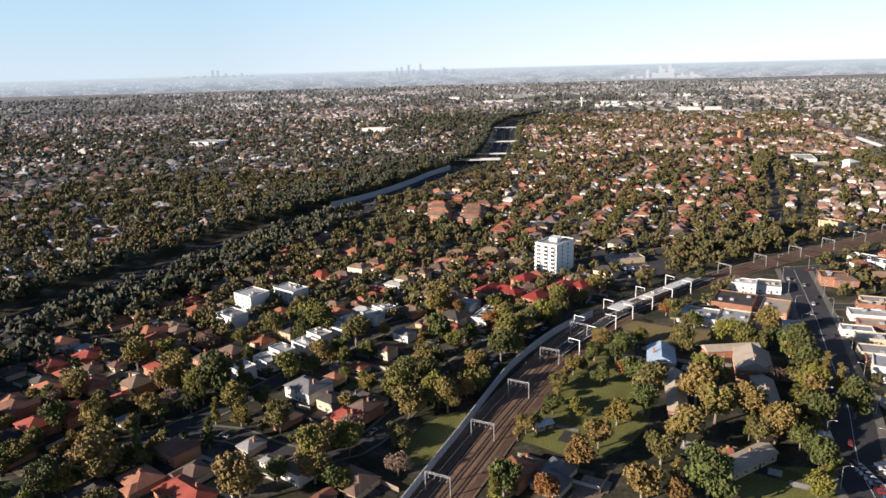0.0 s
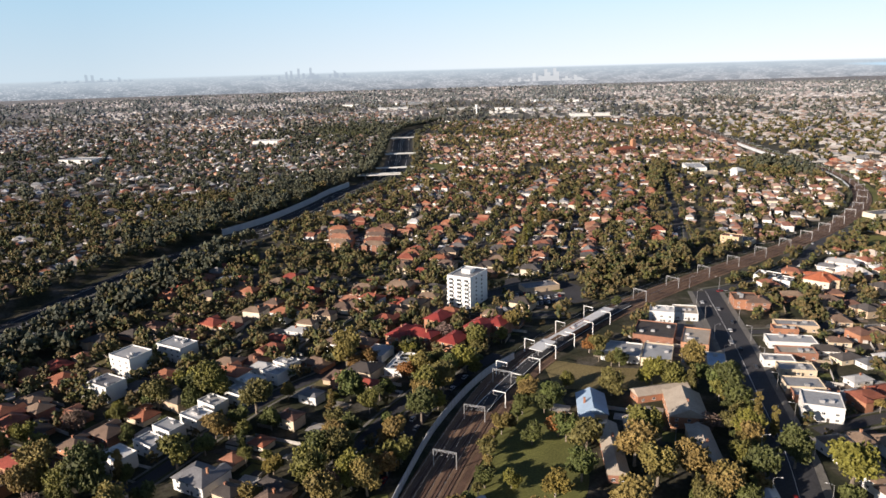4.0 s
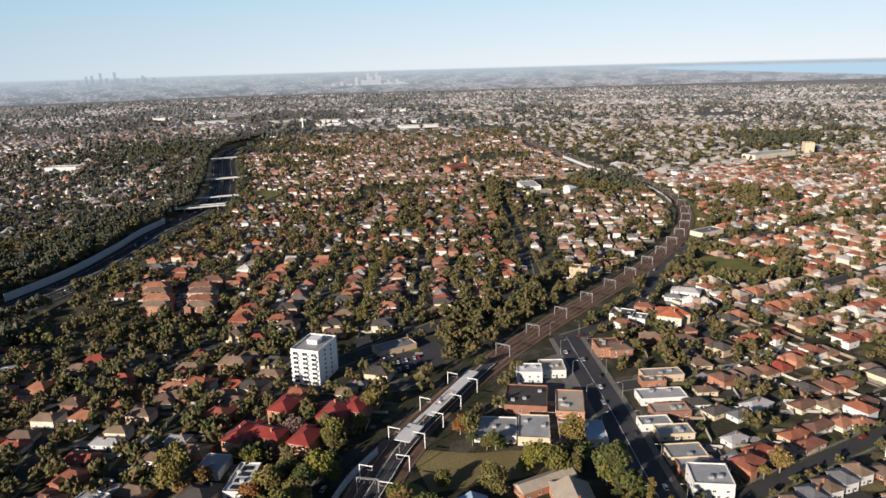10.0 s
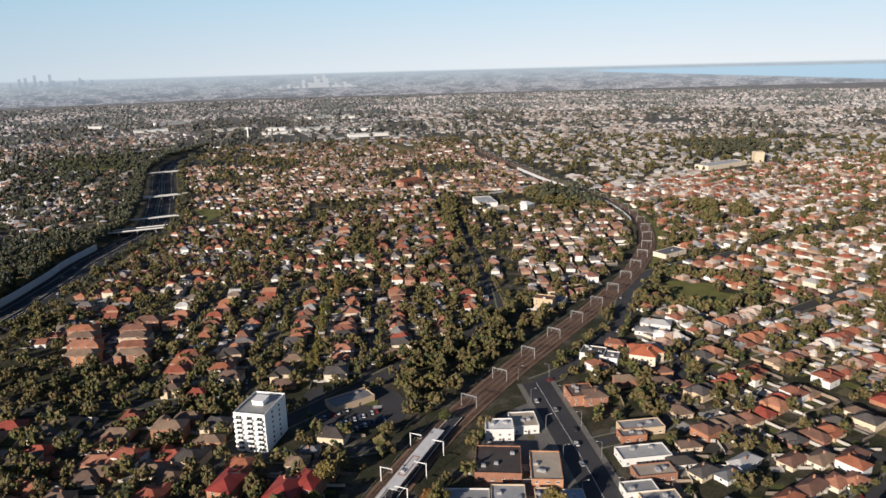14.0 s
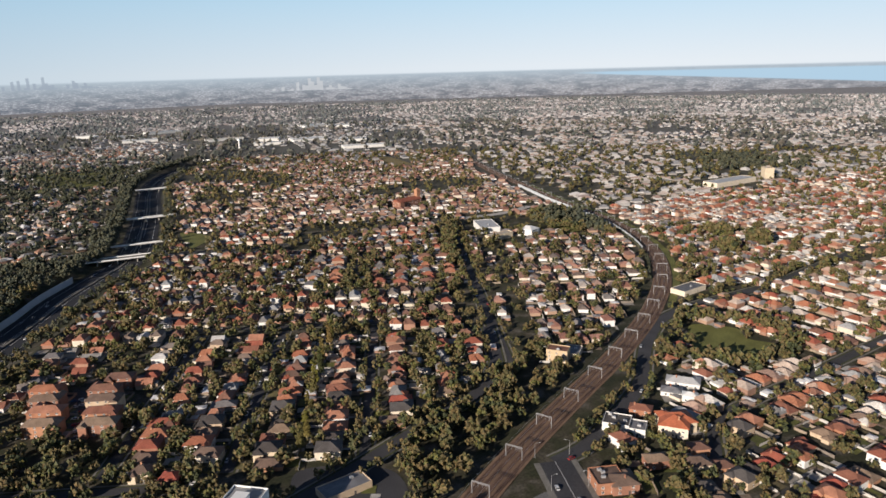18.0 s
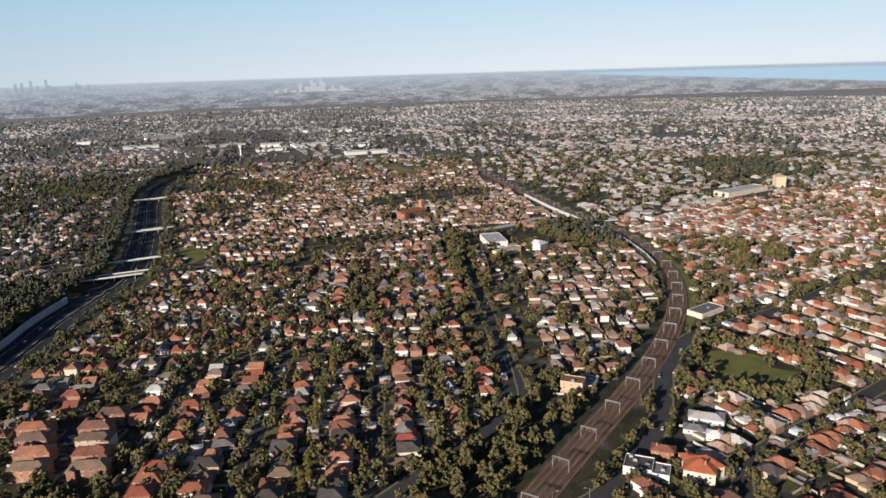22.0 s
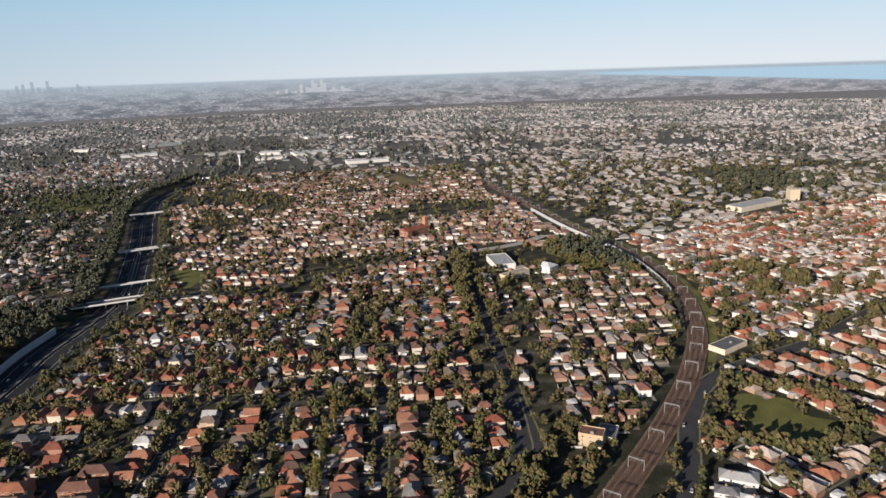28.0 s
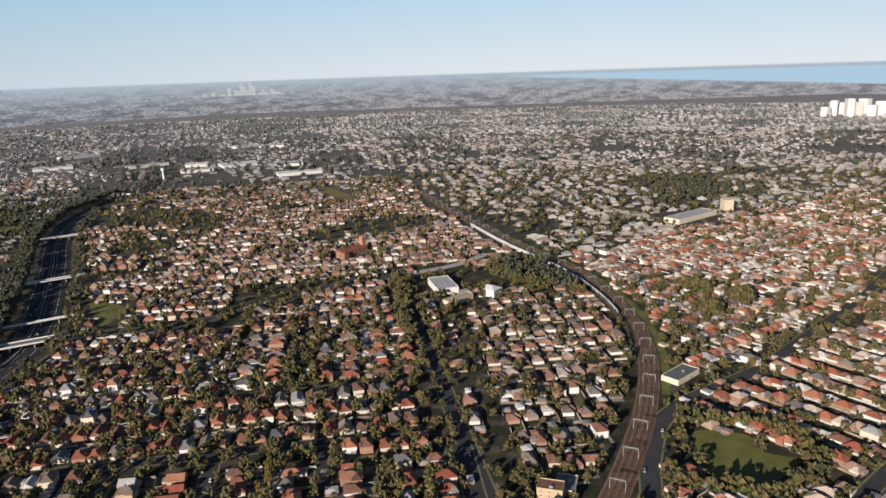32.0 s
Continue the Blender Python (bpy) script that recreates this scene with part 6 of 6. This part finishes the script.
tree_stuff("far_trees", c[ok], rng.uniform(4, 8, ok.sum()), 2, "distant tree canopy, its green dulled by painted haze", grow=1.0, leaf=M_LEAF_HAZED)
tree_stuff("far_trees", c[~ok], rng.uniform(4, 8, (~ok).sum()), 2, "outermost tree canopy, paled grey-green by painted haze", grow=1.0, leaf=M_LEAF_HAZE_PALE)
n = int(((L_MOTOR - np.array((60, 1092))) ** 2).sum(1).argmin())
n0 = int(((L_MOTOR - np.array((-160, 700))) ** 2).sum(1).argmin())
belt = [offset_line(L_MOTOR[:n0], d) + rng.normal(0, 3.0, (n0, 2)) for d in (-34, 31, 38, 46, 55, 64, 73)]
belt += [offset_line(L_MOTOR[n0:n], d) + rng.normal(0, 3.2, (n - n0, 2)) for d in (-104, -94, -84, -74, -64, -55, -45, -36, 31, 37)]
belt += [offset_line(L_MOTOR[n:n + 130], d) + rng.normal(0, 2.6, (130, 2)) for d in (-42, -36, -30, -30, 31, 38)]
belt = np.concatenate(belt)
belt = belt[(rng.random(len(belt)) < 0.7) & (far_from(belt, L_MOTOR) > 29) & keep_trees(belt)]
tree_stuff("motorway_trees", belt, np.where(belt[:, 1] < 720, rng.uniform(4.2, 7.8, len(belt)), np.where(side_of(belt, L_MOTOR) < 0, rng.uniform(4.2, 6.8, len(belt)), rng.uniform(2.4, 4.4, len(belt)))), 24, "belt of dense tall eucalypts along the motorway", leaf=M_LEAF_SHADE)
row = []
for line, w in L_STREET:
    for sg in (-1, 1):
        q = offset_line(line, sg * (w + 2.6))
        row.append(q[rng.random(len(q)) < 0.55] + rng.normal(0, 0.8, (1, 2)))
row = np.concatenate(row)
row = row[(far_from(row, L_RAIL) > 14) & (far_from(row, L_MAIN) > 13) & (far_from(row, L_MOTOR) > 22)]
for line, w in L_STREET:
    row = row[far_from(row, line) > w + 1.2]
for x, y, r in OCC:
    row = row[np.hypot(row[:, 0] - x, row[:, 1] - y) > r + 1.5]
tree_stuff("street_trees", row, rng.uniform(1.8, 3.9, len(row)), 14, "street trees along the kerbs")
k0, k1 = [int(((L_RAIL - np.array(q)) ** 2).sum(1).argmin()) for q in ((551, 691), (676, 890))]
hedge = np.concatenate([offset_line(L_RAIL[k0:k1], d) + rng.normal(0, 0.8, (k1 - k0, 2)) for d in (-13.5, -12.5, -13.0)])
tree_stuff("hedge", hedge, rng.uniform(1.2, 2.2, len(hedge)), 12, "dark clipped hedge beside the tracks", leaf=M_LEAF_SHADE)
ring = np.concatenate([offset_line(smooth([(612, 905), (600, 990), (640, 1030), (690, 1000), (680, 900), (640, 860)], 9), d) for d in (0, 8, 16)] + [offset_line(smooth([(440, 508), (420, 556), (466, 598), (512, 560), (505, 512), (440, 506)], 8), d) for d in (0, -7)] + [offset_line(smooth([(395, 850), (440, 940), (500, 1050)], 8), d) for d in (-5, 2)])
ring = ring + rng.normal(0, 2.5, ring.shape)
ring = ring[far_from(ring, L_RAIL) > 25]
tree_stuff("park_trees", ring, rng.uniform(4, 6.5, len(ring)), 14, "dense olive trees round the parks")
for x_, y_, r_ in ((744, 788, 19), (752, 734, 17), (694, 728, 13)):
    q = np.c_[rng.normal(x_, r_ * 0.3, 34), rng.normal(y_, r_ * 0.3, 34)]
    tree_stuff("park_trees", q, rng.uniform(5.5, 9.0, 34), 16, "huge rounded dark fig trees in a park")
clumps = np.concatenate([np.c_[rng.normal(1310, 60, 160), rng.normal(1210, 60, 160)], np.c_[rng.normal(640, 25, 60), rng.normal(960, 40, 60)]])
c = np.c_[rng.normal(45, 130, 260), rng.normal(1870, 140, 260)]
c = c[far_from(c, L_MOTOR) > 26]
tree_stuff("park_trees", c, rng.uniform(4, 8, len(c)), 8, "dark trees between the golf fairways", leaf=M_LEAF_SHADE)
clumps = clumps[far_from(clumps, L_RAIL) > 26]
tree_stuff("park_trees", clumps, rng.uniform(5, 8, len(clumps)), 10, "dark wood between the distant suburbs", leaf=M_LEAF_SHADE)

# ---- cars ----
car = thing("car", "parked car beside the road", "car", "cars", m=pose(0, 0, 0))
cb = Geo().add([(-0.88, -2.2, 0.3), (0.88, -2.2, 0.3), (0.88, 2.2, 0.3), (-0.88, 2.2, 0.3), (-0.9, -2.2, 0.85), (0.9, -2.2, 0.85), (0.88, 2.15, 0.8), (-0.88, 2.15, 0.8), (-0.68, -1.5, 1.45), (0.68, -1.5, 1.45), (0.68, 0.4, 1.45), (-0.68, 0.4, 1.45), (-0.86, -2.0, 0.92), (0.86, -2.0, 0.92), (0.86, 1.1, 0.92), (-0.86, 1.1, 0.92)], [(0, 3, 2, 1), (0, 1, 5, 4), (1, 2, 6, 5), (2, 3, 7, 6), (3, 0, 4, 7), (4, 5, 6, 7), (8, 9, 10, 11)])
part("body", cb, M_CAR, car)
part("glass", Geo().add([(-0.86, -2.0, 0.86), (0.86, -2.0, 0.86), (0.86, 1.1, 0.86), (-0.86, 1.1, 0.86), (-0.69, -1.5, 1.44), (0.69, -1.5, 1.44), (0.69, 0.4, 1.44), (-0.69, 0.4, 1.44)], [(0, 1, 5, 4), (1, 2, 6, 5), (2, 3, 7, 6), (3, 0, 4, 7)]), M_GLASS, car, "dark car glass")
for sx in (-0.8, 0.8):
    for sy in (-1.4, 1.35):
        part("wheel", Geo().tube((sx - 0.1, sy, 0.32), (sx + 0.1, sy, 0.32), 0.32, 0.32, 10), M_TYRE, car)
cars = []
for s in range(6, 110, 7):
    x, y, a = at_line(side_street, s, -13.6 if s % 2 else -8.8)
    cars.append((x, y, 0.06, a))
for k, (line, w) in enumerate(L_STREET[:18]):
    length = np.linalg.norm(np.diff(line, axis=0), axis=1).sum()
    for s in np.arange(10, min(length - 5, 420), 26):
        if pick.random() < 0.42:
            sg = pick.choice((-1, 1))
            x, y, a = at_line(line, s + pick.uniform(-6, 6), sg * (w - 1.2))
            cars.append((x, y, 0.06 + 0.012 * k, a + (180 if sg < 0 else 0)))
for k in range(34):
    cars.append((114 + 2.9 * (k % 13) + pick.uniform(-0.3, 0.3), (474, 484, 497)[k // 13] + 0.17 * 2.9 * (k % 13), 0.06, -10 + 180 * (k % 2)))
for k in range(16):
    cars.append((153 + 9 * (k % 2), 208 + 2.8 * (k // 2) + pick.uniform(-0.3, 0.3), 0.06, 75))
for k in range(14):
    cars.append((13 + 4.5 * (k % 2), 644 + 9.5 * (k // 2), 0.06, 65))
for s in range(30, 330, 17):
    x, y, a = at_line(L_MAIN, s + pick.uniform(-5, 5), pick.choice((-6.6, -5.2, -1.7, 1.7, 5.2, 6.6)))
    cars.append((x, y, 0.33, a))
for s in range(620, 1500, 33):
    x, y, a = at_line(L_MOTOR, s + pick.uniform(-12, 12), pick.choice((-14.5, -10.5, -6.6, 6.6, 10.5, 14.5)))
    cars.append((x, y, -5.29, a))
for k, (x, y, z, a) in enumerate(cars):
    if k == 0:
        car.matrix_world = pose(x, y, z, 0, 0, a)
    else:
        copy_thing(car, pose(x, y, z, 0, 0, a))

# ---- street lamps along the main road and car park ----
lamp = thing("street_lamp", "tall grey steel street lamp with a curved arm", "street lamp", "street lamps")
part("pole", Geo().tube((0, 0, 0), (0, 0, 9), 0.12, 0.08, 6), M_STEEL, lamp)
lamp_arm = part("arm", Geo().tube((0, 0, 8.9), (1.2, 0, 9.5), 0.06, 0.06, 5).tube((1.2, 0, 9.5), (2.6, 0, 9.6), 0.06, 0.05, 5), M_STEEL, lamp)
part("head", Geo().box(2.4, 3.2, -0.15, 0.15, 9.5, 9.68), M_WHITE, lamp_arm, "white lamp head")
k = 0
for s in range(30, 360, 32):
    for sg in (-1, 1):
        x, y, a = at_line(L_MAIN, s, sg * 10.2)
        m = pose(x, y, 0.3, 0, 0, a + (0 if sg < 0 else 180))
        if k == 0:
            lamp.matrix_world = m
        else:
            copy_thing(lamp, m)
        k += 1
